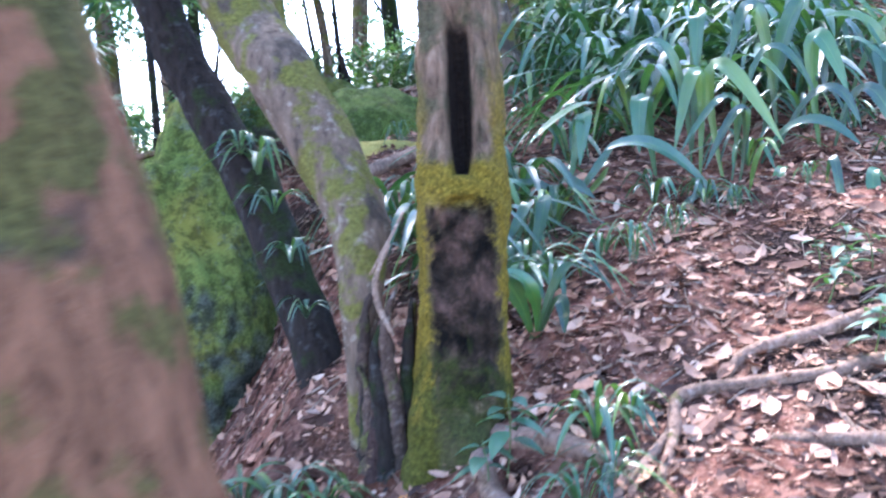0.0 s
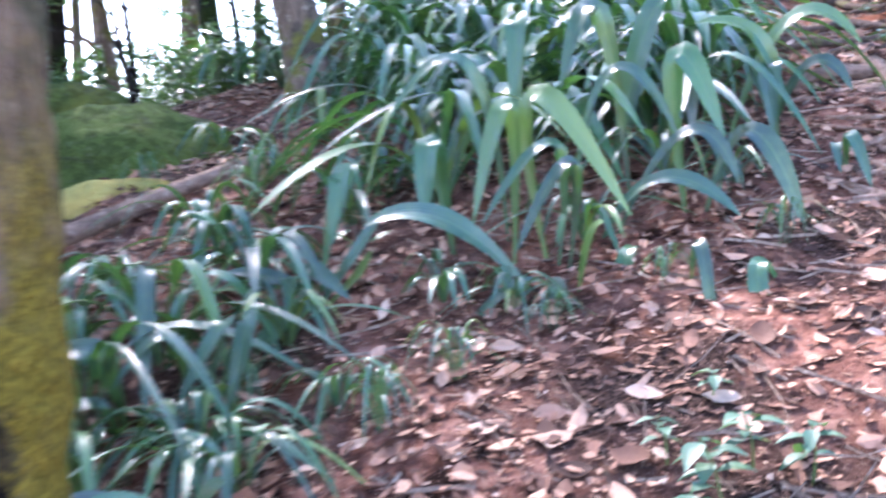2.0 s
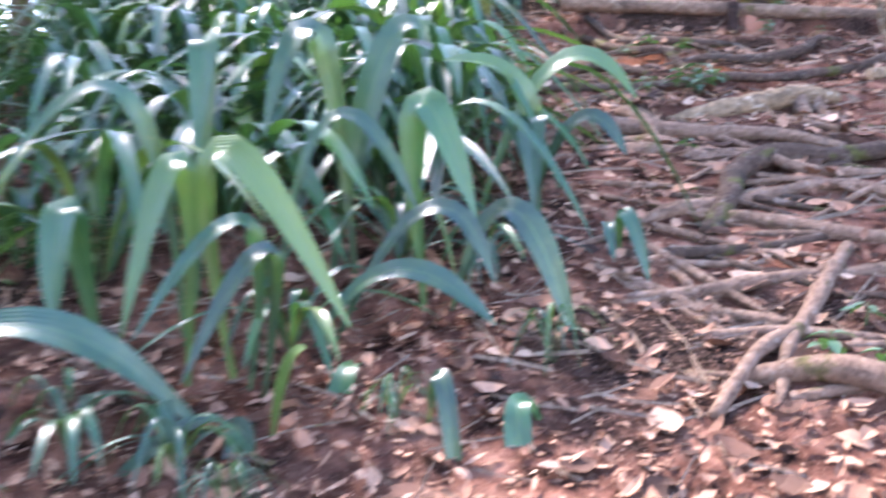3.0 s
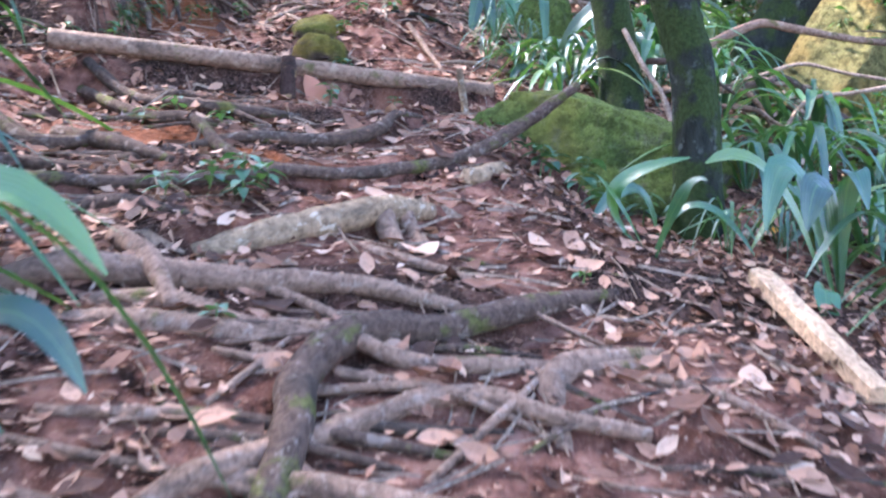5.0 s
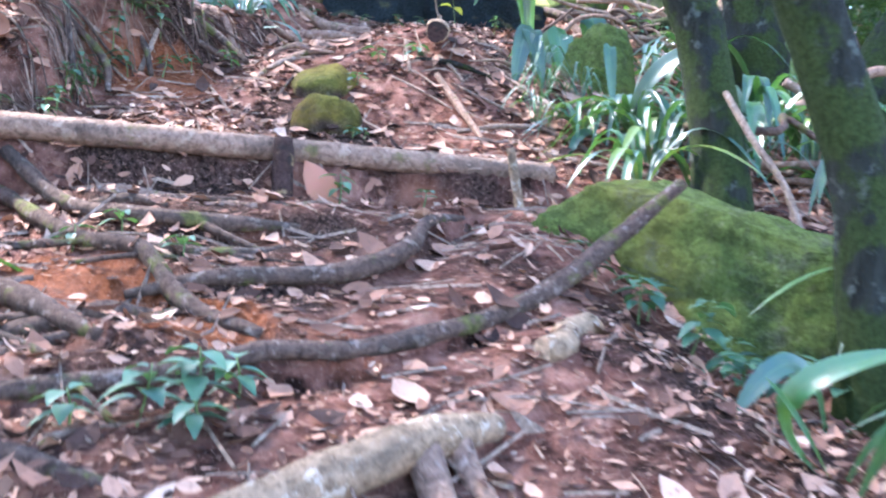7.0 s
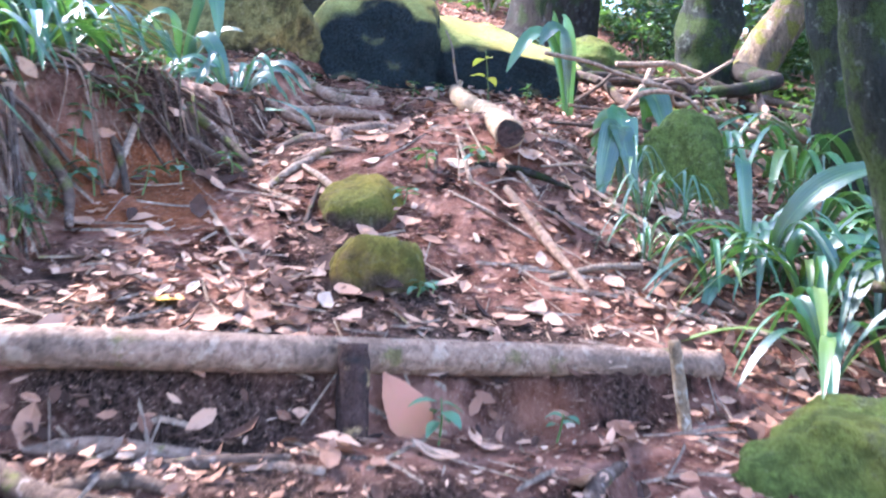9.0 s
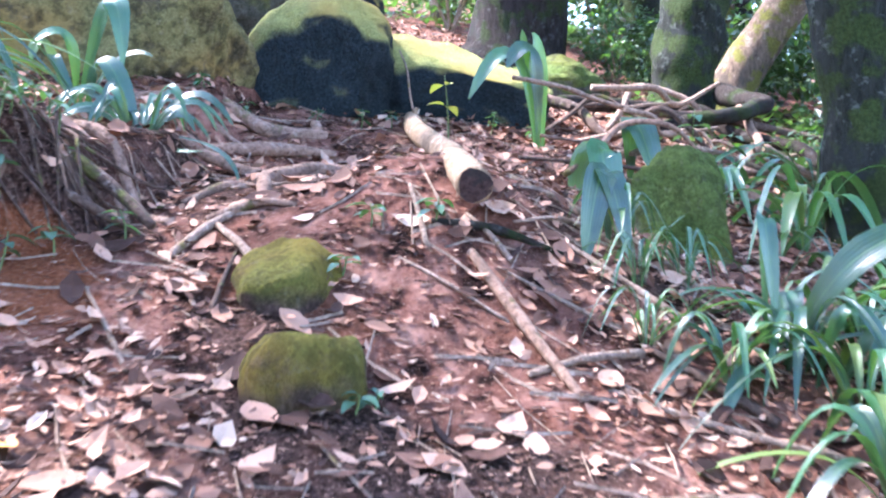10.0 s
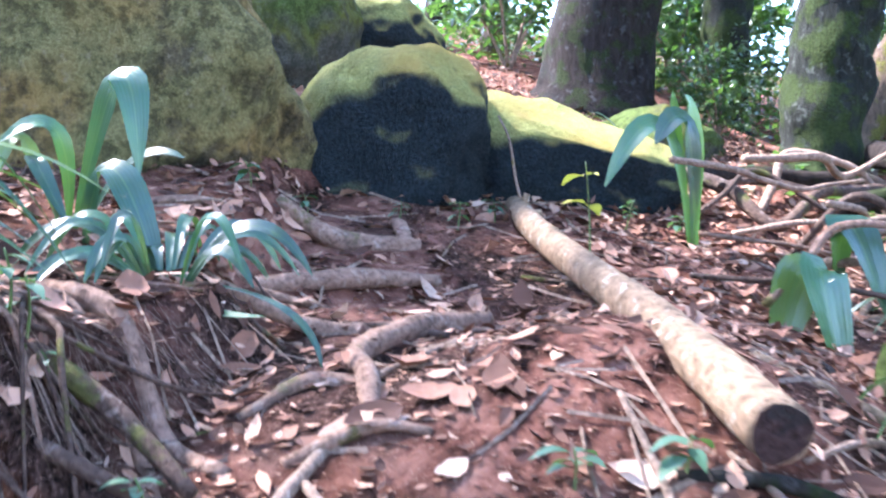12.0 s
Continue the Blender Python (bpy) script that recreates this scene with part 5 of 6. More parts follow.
leaves_of(strap_plant(g3(0.48, 5.58), "tall strap-leaved plant with erect green leaves"),
          ((0.515, 5.669, 1.043), (0.629, 5.620, 1.776), (0.589, 5.529, 1.509), 0.106),
          ((0.506, 5.575, 1.107), (0.406, 5.517, 1.381), (0.188, 5.490, 1.435), 0.071),
          ((0.356, 5.495, 1.070), (0.420, 5.403, 1.281), (0.174, 5.343, 0.962), 0.120),
          ((0.531, 5.567, 1.071), (0.494, 5.507, 1.430), (0.651, 5.397, 1.317), 0.071))
leaves_of(strap_plant(g3(1.77, 5.86), "dense strap-leaved plant with broad arching glossy leaves"),
          ((1.355, 6.107, 1.798), (1.405, 6.053, 2.363), (1.361, 5.957, 2.037), 0.115),
          ((1.864, 6.016, 1.780), (1.749, 5.997, 2.403), (1.560, 5.926, 2.082), 0.098),
          ((1.811, 6.147, 1.978), (1.954, 6.051, 2.292), (2.080, 5.973, 2.438), 0.136),
          ((2.028, 5.765, 1.597), (1.998, 5.726, 2.173), (2.138, 5.596, 1.838), 0.112),
          ((1.724, 5.714, 1.576), (1.982, 5.596, 1.867), (2.150, 5.474, 1.661), 0.066),
          ((2.104, 5.743, 1.513), (2.265, 5.648, 1.862), (2.427, 5.505, 1.432), 0.092),
          ((1.584, 5.946, 1.604), (1.755, 5.867, 2.138), (1.997, 5.725, 1.852), 0.058),
          ((1.783, 5.595, 1.506), (1.707, 5.495, 1.400), (1.657, 5.408, 1.150), 0.076),
          ((1.663, 5.721, 1.538), (1.878, 5.597, 1.694), (2.147, 5.463, 1.539), 0.078))
leaves_of(strap_plant(g3(2.55, 6.27), "strap-leaved plant with arching leaves beside the roots"),
          ((2.406, 6.326, 1.750), (2.679, 6.237, 2.359), (2.948, 6.106, 2.233), 0.085),
          ((2.614, 6.282, 1.671), (2.559, 6.248, 2.259), (2.243, 6.243, 2.365), 0.095),
          ((2.595, 6.292, 1.743), (2.760, 6.203, 2.159), (2.903, 6.093, 2.023), 0.071),
          ((2.595, 6.179, 1.630), (2.548, 6.138, 2.158), (2.515, 6.041, 1.842), 0.101))
leaves_of(strap_plant(g3(2.79, 5.94), "small strap-leaved seedling on bare soil"),
          ((2.795, 5.936, 1.590), (2.776, 5.861, 1.829), (2.814, 5.760, 1.601), 0.057),
          ((2.785, 5.938, 1.590), (2.715, 5.868, 1.793), (2.697, 5.787, 1.668), 0.044))
leaves_of(strap_plant(g3(1.66, 5.18), "single arching shoot on the bare soil"),
          ((1.660, 5.176, 1.188), (1.574, 5.089, 1.183), (1.600, 4.994, 0.995), 0.069))
leaves_of(strap_plant(g3(2.17, 5.19), "single arching shoot on the bare soil"),
          ((2.175, 5.191, 1.215), (2.077, 5.123, 1.388), (2.068, 5.026, 1.117), 0.072))
leaves_of(strap_plant(g3(1.88, 5.25), "single arching shoot on the bare soil"),
          ((1.879, 5.251, 1.294), (1.890, 5.164, 1.465), (1.900, 5.053, 1.090), 0.051))
leaves_of(strap_plant(g3(1.48, 5.32), "single arching shoot on the bare soil"),
          ((1.484, 5.321, 1.308), (1.510, 5.233, 1.495), (1.549, 5.163, 1.569), 0.051))
leaves_of(strap_plant(g3(6.18, 11.23), "strap-leaved plant growing on top of the bank"),
          ((6.191, 11.237, 4.072), (6.233, 11.063, 4.488), (6.238, 10.964, 4.212), 0.101),
          ((6.169, 11.131, 4.071), (6.178, 10.993, 4.225), (6.242, 10.828, 3.851), 0.091),
          ((6.185, 11.243, 4.056), (6.074, 11.241, 4.262), (6.108, 11.110, 4.070), 0.058),
          ((6.180, 11.250, 4.088), (6.116, 11.194, 4.334), (5.984, 11.252, 4.303), 0.065),
          ((6.234, 11.254, 4.140), (6.278, 11.076, 4.252), (6.346, 10.908, 4.264), 0.050),
          ((6.168, 11.262, 4.072), (6.052, 11.265, 4.310), (5.984, 11.251, 4.225), 0.058))
leaves_of(strap_plant(g3(8.59, 10.49), "upright strap-leaved plant with spear-like leaves"),
          ((8.643, 10.514, 3.989), (8.506, 10.521, 4.396), (8.426, 10.508, 4.672), 0.073),
          ((8.649, 10.507, 3.977), (8.545, 10.477, 4.469), (8.461, 10.469, 4.649), 0.116),
          ((8.538, 10.482, 4.062), (8.368, 10.527, 4.515), (8.153, 10.661, 4.264), 0.109),
          ((8.546, 10.474, 4.110), (8.438, 10.448, 4.516), (8.290, 10.509, 4.438), 0.123))
leaves_of(strap_plant(g3(8.39, 9.85), "plant with broad drooping blue-green leaves"),
          ((8.311, 9.830, 3.612), (8.157, 9.856, 3.940), (8.023, 9.898, 3.554), 0.161),
          ((8.236, 9.764, 3.624), (8.095, 9.774, 3.943), (8.100, 9.660, 3.457), 0.175),
          ((8.542, 9.871, 3.674), (8.468, 9.808, 4.104), (8.489, 9.676, 3.774), 0.191),
          ((8.485, 9.935, 3.566), (8.329, 9.961, 3.683), (8.164, 10.042, 3.771), 0.106))
leaves_of(strap_plant(g3(6.24, 10.79), "low tuft hanging over the earth bank"),
          ((6.250, 10.799, 3.769), (6.232, 10.669, 3.859), (6.303, 10.483, 3.844), 0.026),
          ((6.240, 10.810, 3.769), (6.145, 10.766, 3.822), (6.061, 10.755, 3.729), 0.025),
          ((6.221, 10.755, 3.759), (6.165, 10.667, 3.713), (6.149, 10.580, 3.606), 0.021),
          ((6.260, 10.788, 3.784), (6.376, 10.507, 3.860), (6.397, 10.376, 3.704), 0.022),
          ((6.250, 10.799, 3.769), (6.164, 10.744, 3.750), (6.084, 10.728, 3.659), 0.019))
_t = random.Random(77)
tuft = strap_plant(g3(6.17, 10.72), "dark bushy tuft of narrow leaves over the earth bank")
for k in range(26):
    an, reach = _t.uniform(0, 6.283), _t.uniform(0.16, 0.34)
    bx, by = 6.17 + 0.05 * math.cos(an), 10.72 + 0.05 * math.sin(an)
    bz = float(gz(bx, by)) - 0.02
    hi = _t.uniform(0.08, 0.2)
    strap(tuft, (bx, by, bz), (bx + 0.5 * reach * math.cos(an), by + 0.5 * reach * math.sin(an), bz + hi),
          (bx + reach * math.cos(an), by + reach * math.sin(an), bz + hi * 0.45 - 0.03), _t.uniform(0.028, 0.045))
leaves_of(strap_plant(g3(5.29, 6.50), "low strap-leaved plant beside the mossy slab"),
          ((5.593, 6.669, 2.110), (5.446, 6.695, 2.408), (5.259, 6.771, 2.277), 0.069),
          ((5.218, 6.485, 2.226), (5.055, 6.517, 2.394), (5.195, 6.291, 2.526), 0.066),
          ((5.239, 6.461, 2.179), (5.269, 6.304, 2.355), (5.353, 6.111, 2.180), 0.040),
          ((5.217, 6.482, 2.179), (5.075, 6.492, 2.334), (4.953, 6.523, 2.461), 0.030),
          ((5.159, 6.402, 2.216), (5.142, 6.290, 2.384), (5.147, 6.192, 2.446), 0.048))
leaves_of(strap_plant(g3(6.99, 8.40), "strap-leaved plant at the foot of a mossy trunk"),
          ((7.068, 8.518, 3.059), (6.979, 8.506, 3.610), (6.927, 8.433, 3.262), 0.069),
          ((7.011, 8.434, 3.054), (7.071, 8.266, 3.477), (7.252, 8.000, 3.594), 0.101),
          ((6.974, 8.329, 3.049), (6.964, 8.220, 3.343), (7.005, 8.059, 3.015), 0.067),
          ((7.018, 8.286, 3.050), (7.070, 8.115, 3.316), (7.175, 7.899, 3.108), 0.067),
          ((6.887, 8.414, 3.047), (6.725, 8.440, 3.158), (6.605, 8.450, 3.033), 0.056))
leaves_of(strap_plant(g3(7.15, 9.16), "plant with a pair of drooping blue-green leaves"),
          ((7.152, 9.161, 3.388), (7.062, 9.137, 3.767), (6.943, 9.130, 3.435), 0.120),
          ((7.152, 9.161, 3.388), (7.074, 9.125, 3.767), (7.063, 9.013, 3.438), 0.103))
leaves_of(strap_plant(g3(5.52, 5.89), "strap-leaved plant at the edge of the path"),
          ((5.502, 5.879, 2.054), (5.314, 5.969, 2.484), (5.179, 5.985, 2.280), 0.106),
          ((5.514, 5.866, 2.054), (5.385, 5.890, 2.418), (5.275, 5.889, 2.284), 0.124),
          ((5.514, 5.865, 2.036), (5.448, 5.831, 2.455), (5.421, 5.749, 2.358), 0.106),
          ((5.388, 5.853, 2.071), (5.281, 5.820, 2.088), (5.223, 5.764, 1.937), 0.086),
          ((5.668, 6.008, 2.170), (5.445, 6.120, 2.474), (5.224, 6.246, 2.506), 0.076))
leaves_of(strap_plant(g3(0.50, 5.56), "tall strap-leaved plant with long drooping pale leaves"),
          ((0.500, 5.563, 0.960), (0.449, 5.486, 1.262), (0.250, 5.366, 0.92), 0.09),
          ((0.488, 5.564, 0.974), (0.330, 5.463, 1.168), (-0.001, 5.352, 0.95), 0.07),
          ((0.488, 5.564, 0.974), (0.304, 5.462, 1.183), (0.119, 5.360, 0.95), 0.06),
          ((0.516, 5.568, 1.000), (0.647, 5.512, 1.437), (0.802, 5.468, 1.643), 0.07),
          ((0.530, 5.568, 0.999), (0.671, 5.509, 1.382), (0.740, 5.452, 1.489), 0.06))
leaves_of(strap_plant(g3(0.23, 4.24), "young strap-leaved plant at the edge of the path"),
          ((0.233, 4.238, 0.747), (0.309, 4.162, 0.984), (0.393, 4.106, 1.089), 0.07),
          ((0.213, 4.237, 0.748), (0.117, 4.152, 0.996), (-0.025, 4.078, 1.040), 0.10),
          ((0.223, 4.237, 0.748), (0.212, 4.156, 0.971), (0.071, 4.086, 1.072), 0.078),
          ((0.233, 4.238, 0.747), (0.325, 4.158, 0.925), (0.338, 4.077, 0.792), 0.067))
leaves_of(strap_plant(g3(-0.11, 5.07), "strap-leaved plant with broad bluish leaves"),
          ((-0.105, 5.075, 0.817), (-0.152, 5.007, 1.227), (-0.323, 4.955, 1.224), 0.112),
          ((-0.124, 5.076, 0.818), (-0.197, 4.996, 1.083), (-0.362, 4.921, 0.95), 0.075),
          ((0.108, 5.070, 0.881), (0.077, 5.009, 1.280), (-0.094, 4.935, 1.140), 0.056))
leaves_of(strap_plant(g3(0.15, 5.07), "strap-leaved plant with hanging pale leaves"),
          ((0.183, 5.066, 0.877), (0.338, 5.001, 1.339), (0.255, 4.901, 1.02), 0.082),
          ((0.126, 5.069, 0.880), (0.264, 5.004, 1.325), (0.095, 4.912, 1.05), 0.075))

# ---- strap-leaved clumps over the slopes ----
L1 = "clump of arching strap-shaped green leaves on the slope"
CLUMPS = [clump((0, 0, -50 - i), 40 + i, (15, 13, 16, 11, 14)[i], (0.44, 0.54, 0.38, 0.40, 0.48)[i], (0.80, 0.92, 0.76, 0.66, 0.95)[i], (0.064, 0.074, 0.05, 0.055, 0.062)[i], L1) for i in range(5)]
GRASS = [clump((0, 0, -60 - i), 60 + i, (16, 14, 18)[i], (0.35, 0.45, 0.3)[i], (0.4, 0.45, 0.4)[i], (0.022, 0.026, 0.02)[i], "tuft of narrow arching grass-like leaves", "grass tufts") for i in range(3)]


def place(proto, x, y, turn, size):
    ob = copy_thing(proto, Matrix.Translation(g3(x, y, 0.0)) @ Matrix.Rotation(turn, 4, "Z"))
    ob.scale = (size, size, size)
    return ob


_r = random.Random(11)
# thick stand above the first stretch of path
spots = []
for k in range(900):
    x, y = _r.uniform(0.5, 4.0), _r.uniform(6.3, 10.8)
    if x < 0.75 + 0.05 * (y - 6) or x > 3.0 + 0.12 * (y - 7) - 0.5 * (y < 7.2):
        continue
    if 2.7 < x and y < 8.0:
        continue
    if all((x - p) ** 2 + (y - q) ** 2 > 0.085 for p, q in spots):
        spots.append((x, y))
for i, (x, y) in enumerate(spots[:100]):
    place(CLUMPS[i % 5], x, y, _r.uniform(0, 6.28), _r.uniform(0.75, 1.15))
# scattered clumps of the first slope
for i, (x, y, s) in enumerate([(0.42, 5.35, 0.5), (0.25, 5.9, 0.55), (0.62, 6.4, 0.65), (-0.1, 6.6, 0.5), (0.2, 7.4, 0.6), (0.45, 7.9, 0.65), (-0.25, 8.2, 0.5), (0.35, 4.55, 0.42), (0.2, 4.75, 0.42), (0.62, 4.9, 0.4), (-0.75, 3.15, 0.5), (-0.95, 3.3, 0.45), (-0.6, 2.95, 0.42), (-1.15, 3.0, 0.4), (1.0, 5.5, 0.45), (1.25, 5.35, 0.35), (0.4, 3.15, 0.32), (0.28, 3.0, 0.3), (0.02, 9.7, 0.8), (0.8, 8.6, 0.8), (-0.4, 10.2, 0.8), (2.3, 5.95, 0.4), (2.05, 6.1, 0.5), (1.6, 5.75, 0.45),
                               (-0.85, 3.72, 0.5), (-0.68, 3.62, 0.42), (-1.05, 3.85, 0.5), (-0.24, 5.09, 0.85), (-0.05, 5.42, 0.8), (0.25, 5.8, 0.9), (-0.16, 4.75, 0.7), (0.2, 4.7, 0.6), (-0.45, 5.55, 0.8), (0.38, 3.42, 0.36), (0.52, 3.48, 0.3), (0.05, 6.2, 0.6), (-0.35, 6.0, 0.55)]):
    place(CLUMPS[(i * 2) % 5], x, y, i * 1.7, s)
# right of the middle stretch
for i, (x, y, s) in enumerate([(6.5, 7.95, 0.55), (6.85, 8.15, 0.6), (7.1, 8.0, 0.6), (6.75, 8.5, 0.45), (7.2, 8.55, 0.6), (6.35, 6.7, 0.6), (6.7, 6.6, 0.75), (7.0, 6.9, 0.8), (7.3, 7.4, 0.8), (6.3, 6.1, 0.7), (5.8, 5.7, 0.7), (6.6, 5.7, 0.8), (7.4, 6.3, 0.9), (7.9, 7.1, 0.9), (7.8, 8.2, 0.8), (5.95, 6.15, 0.55), (5.6, 5.45, 0.65), (5.35, 5.2, 0.6), (8.3, 8.0, 0.8), (8.6, 9.4, 0.7), (8.4, 8.9, 0.7), (9.4, 9.2, 0.9), (8.2, 7.5, 0.9), (9.2, 6.9, 1.0), (8.4, 6.0, 0.9), (10.0, 9.0, 0.8), (7.05, 8.4, 0.5), (7.3, 8.3, 0.7), (7.6, 8.05, 0.8), (8.0, 8.6, 0.6), (7.35, 7.9, 0.8)]):
    place(CLUMPS[(i * 3 + 1) % 5], x, y, i * 2.1, s)
# on the bank and by the boulders
for i, (x, y, s) in enumerate([(4.6, 10.6, 0.7), (4.95, 10.9, 0.75), (5.35, 11.0, 0.7), (5.6, 11.3, 0.75), (4.2, 10.2, 0.7), (5.0, 11.5, 0.8), (5.8, 11.9, 0.8), (3.9, 9.7, 0.6), (5.25, 10.55, 0.5), (4.3, 11.0, 0.8), (3.3, 10.6, 0.9), (3.5, 9.4, 0.6), (3.0, 7.9, 0.5), (2.75, 7.5, 0.55), (3.1, 9.0, 0.7), (2.6, 8.3, 0.7), (9.9, 12.0, 0.5), (4.95, 10.55, 0.65), (5.2, 10.75, 0.7), (5.45, 10.9, 0.6), (5.0, 10.3, 0.5), (4.7, 10.2, 0.6)]):
    place(CLUMPS[(i * 2 + 1) % 5], x, y, i * 1.3, s)
for i, (x, y, s) in enumerate([(6.7, 8.75, 0.5), (7.15, 9.1, 0.6), (7.0, 8.95, 0.6), (7.25, 8.9, 0.6), (5.5, 6.3, 0.5), (5.75, 6.2, 0.6), (1.0, 4.95, 0.5), (0.75, 4.7, 0.5), (1.8, 5.3, 0.4), (1.35, 5.1, 0.4), (2.3, 5.4, 0.4), (0.3, 5.1, 0.6), (0.1, 7.0, 0.7), (0.5, 8.4, 0.9), (-0.6, 7.6, 0.6), (6.9, 6.3, 0.8), (7.6, 7.7, 0.9), (1.3, 9.5, 1.2), (0.9, 9.0, 1.2), (1.9, 9.3, 1.2)]):
    place(GRASS[i % 3], x, y, i * 2.3, s)

for seat, size, which in (((-1.10, 4.80, 1.56), 0.42, 2), ((-1.02, 4.72, 1.36), 0.34, 3), ((-0.93, 4.62, 1.12), 0.28, 2), ((-1.2, 4.86, 1.66), 0.26, 0), ((-0.86, 4.55, 0.85), 0.25, 3)):
    perched = copy_thing(CLUMPS[which], Matrix.Translation(seat))
    perched.scale = (size, size, size)
    tagged(perched, "small tuft of leaves perched on the dark trunk", "plant", "epiphytes")

# ---- seedlings ----
for i, (x, y, n, h, s) in enumerate([(0.05, 3.40, 10, 0.32, 0.115), (-0.02, 3.34, 6, 0.2, 0.10), (1.42, 4.0, 8, 0.16, 0.08), (1.58, 4.1, 8, 0.18, 0.085), (1.7, 4.22, 8, 0.16, 0.08), (1.5, 4.3, 6, 0.14, 0.07), (1.82, 4.15, 8, 0.16, 0.08), (1.40, 3.5, 10, 0.2, 0.09), (1.55, 3.62, 10, 0.22, 0.09), (1.5, 3.38, 8, 0.16, 0.09), (1.7, 3.6, 8, 0.2, 0.1), (3.90, 7.42, 10, 0.14, 0.085), (4.02, 7.38, 10, 0.15, 0.085), (4.12, 7.36, 8, 0.12, 0.085), (3.98, 7.30, 8, 0.08, 0.08), (3.78, 7.48, 8, 0.1, 0.07),
                                     (5.55, 7.45, 10, 0.15, 0.08), (5.5, 7.25, 10, 0.16, 0.08), (5.55, 7.1, 12, 0.2, 0.09), (5.6, 6.95, 12, 0.2, 0.09), (5.68, 6.82, 10, 0.2, 0.09), (5.5, 6.9, 10, 0.14, 0.08), (5.62, 7.3, 8, 0.14, 0.08), (5.75, 6.7, 8, 0.2, 0.08), (5.2, 8.42, 6, 0.12, 0.07), (5.5, 8.28, 5, 0.08, 0.05), (4.35, 8.45, 5, 0.08, 0.07), (4.2, 8.5, 6, 0.1, 0.07), (4.4, 8.15, 5, 0.08, 0.06),
                                     (5.72, 9.02, 5, 0.05, 0.055), (5.8, 9.03, 4, 0.05, 0.055), (6.12, 9.5, 5, 0.06, 0.06), (6.35, 9.6, 6, 0.08, 0.07), (6.5, 9.45, 6, 0.09, 0.07), (5.3, 10.05, 6, 0.12, 0.07), (5.5, 10.1, 6, 0.1, 0.07), (5.15, 10.1, 6, 0.14, 0.07), (5.75, 10.12, 6, 0.1, 0.06), (5.4, 10.25, 6, 0.16, 0.07), (6.95, 11.4, 6, 0.1, 0.06), (7.6, 11.3, 6, 0.1, 0.05), (7.8, 11.15, 6, 0.12, 0.05), (8.05, 11.15, 6, 0.1, 0.05), (7.3, 11.5, 6, 0.1, 0.05), (8.45, 10.75, 8, 0.14, 0.05), (8.7, 10.65, 6, 0.1, 0.06),
                                     (2.95, 5.05, 6, 0.1, 0.07), (3.05, 4.95, 5, 0.07, 0.06), (3.2, 5.2, 5, 0.07, 0.06), (4.6, 6.3, 3, 0.04, 0.05), (1.7, 4.55, 5, 0.08, 0.06), (3.45, 6.6, 4, 0.06, 0.06), (8.75, 9.55, 8, 0.35, 0.11), (8.95, 9.75, 8, 0.4, 0.1)]):
    sprig(g3(x, y), 300 + i, n, h, s)


for i in range(30):
    a = 9.8 + 1.5 * (i * 0.618 % 1)
    p = bank_point(a, 0.35 + 0.6 * (i * 0.382 % 1), 0.0)
    sprig(p, 420 + i, 4 + 2 * (i % 2), 0.07 + 0.03 * (i % 3), 0.055, "small seedling rooted in the earth bank")


yellow = sprig(g3(7.80, 10.50), 460, 4, 0.40, 0.10, "seedling with large yellowing leaves beside the boulder")
for ob in yellow.children:
    if ob.name.startswith("leaf"):
        ob.data.materials[0] = YELLOW


# ---- fallen leaves ----
def litter_arrays(rs, x, y, size, lift):
    """Curled oval leaves, eight triangles each."""
    n = len(x)
    e = 0.04
    nx, ny = -(gz(x + e, y) - gz(x - e, y)) / (2 * e), -(gz(x, y + e) - gz(x, y - e)) / (2 * e)
    z = gz(x, y) + lift
    up = np.stack([nx, ny, np.ones(n)], 1) + rs.normal(size=(n, 3)) * np.array([0.36, 0.36, 0.0])
    up /= np.linalg.norm(up, axis=1)[:, None]
    an = rs.uniform(0, 6.283, n)
    d = np.stack([np.cos(an), np.sin(an), np.zeros(n)], 1)
    d -= up * (d * up).sum(1)[:, None]
    d /= np.linalg.norm(d, axis=1)[:, None]
    s = np.cross(up, d)
    L = size[:, None]
    W = L * rs.uniform(0.12, 0.30, n)[:, None]
    curl = L * rs.uniform(-0.14, 0.34, n)[:, None]
    fold = W * rs.uniform(-0.2, 0.6, n)[:, None]
    p = np.stack([x, y, z], 1)
    pts = [p - d * L * 0.5 + up * curl]
    for t, w, c in ((-0.2, 0.85, 0.25), (0.15, 1.0, 0.05)):
        m = p + d * L * t + up * curl * c
        pts += [m - s * W * w + up * fold, m, m + s * W * w + up * fold]
    pts.append(p + d * L * 0.5 + up * curl * 0.8)
    v = np.stack(pts, 1).reshape(-1, 3)
    f = np.array([(0, 2, 1), (0, 3, 2), (1, 2, 5), (1, 5, 4), (2, 3, 6), (2, 6, 5), (4, 5, 7), (5, 6, 7)])
    return v, (np.arange(n)[:, None, None] * 8 + f[None]).reshape(-1, 3)


def path_distance(x, y):
    """Roughly how far a place lies from the trodden line."""
    line = [(0, 0), (0.9, 2.5), (2.2, 4.6), (4.0, 6.4), (5.4, 8.2), (6.4, 9.8), (7.6, 11.2)]
    best = np.full(np.shape(x), 99.0)
    for (ax, ay), (bx, by) in zip(line, line[1:]):
        t = np.clip(((x - ax) * (bx - ax) + (y - ay) * (by - ay)) / ((bx - ax) ** 2 + (by - ay) ** 2), 0, 1)
        best = np.minimum(best, np.hypot(x - ax - t * (bx - ax), y - ay - t * (by - ay)))
    return best


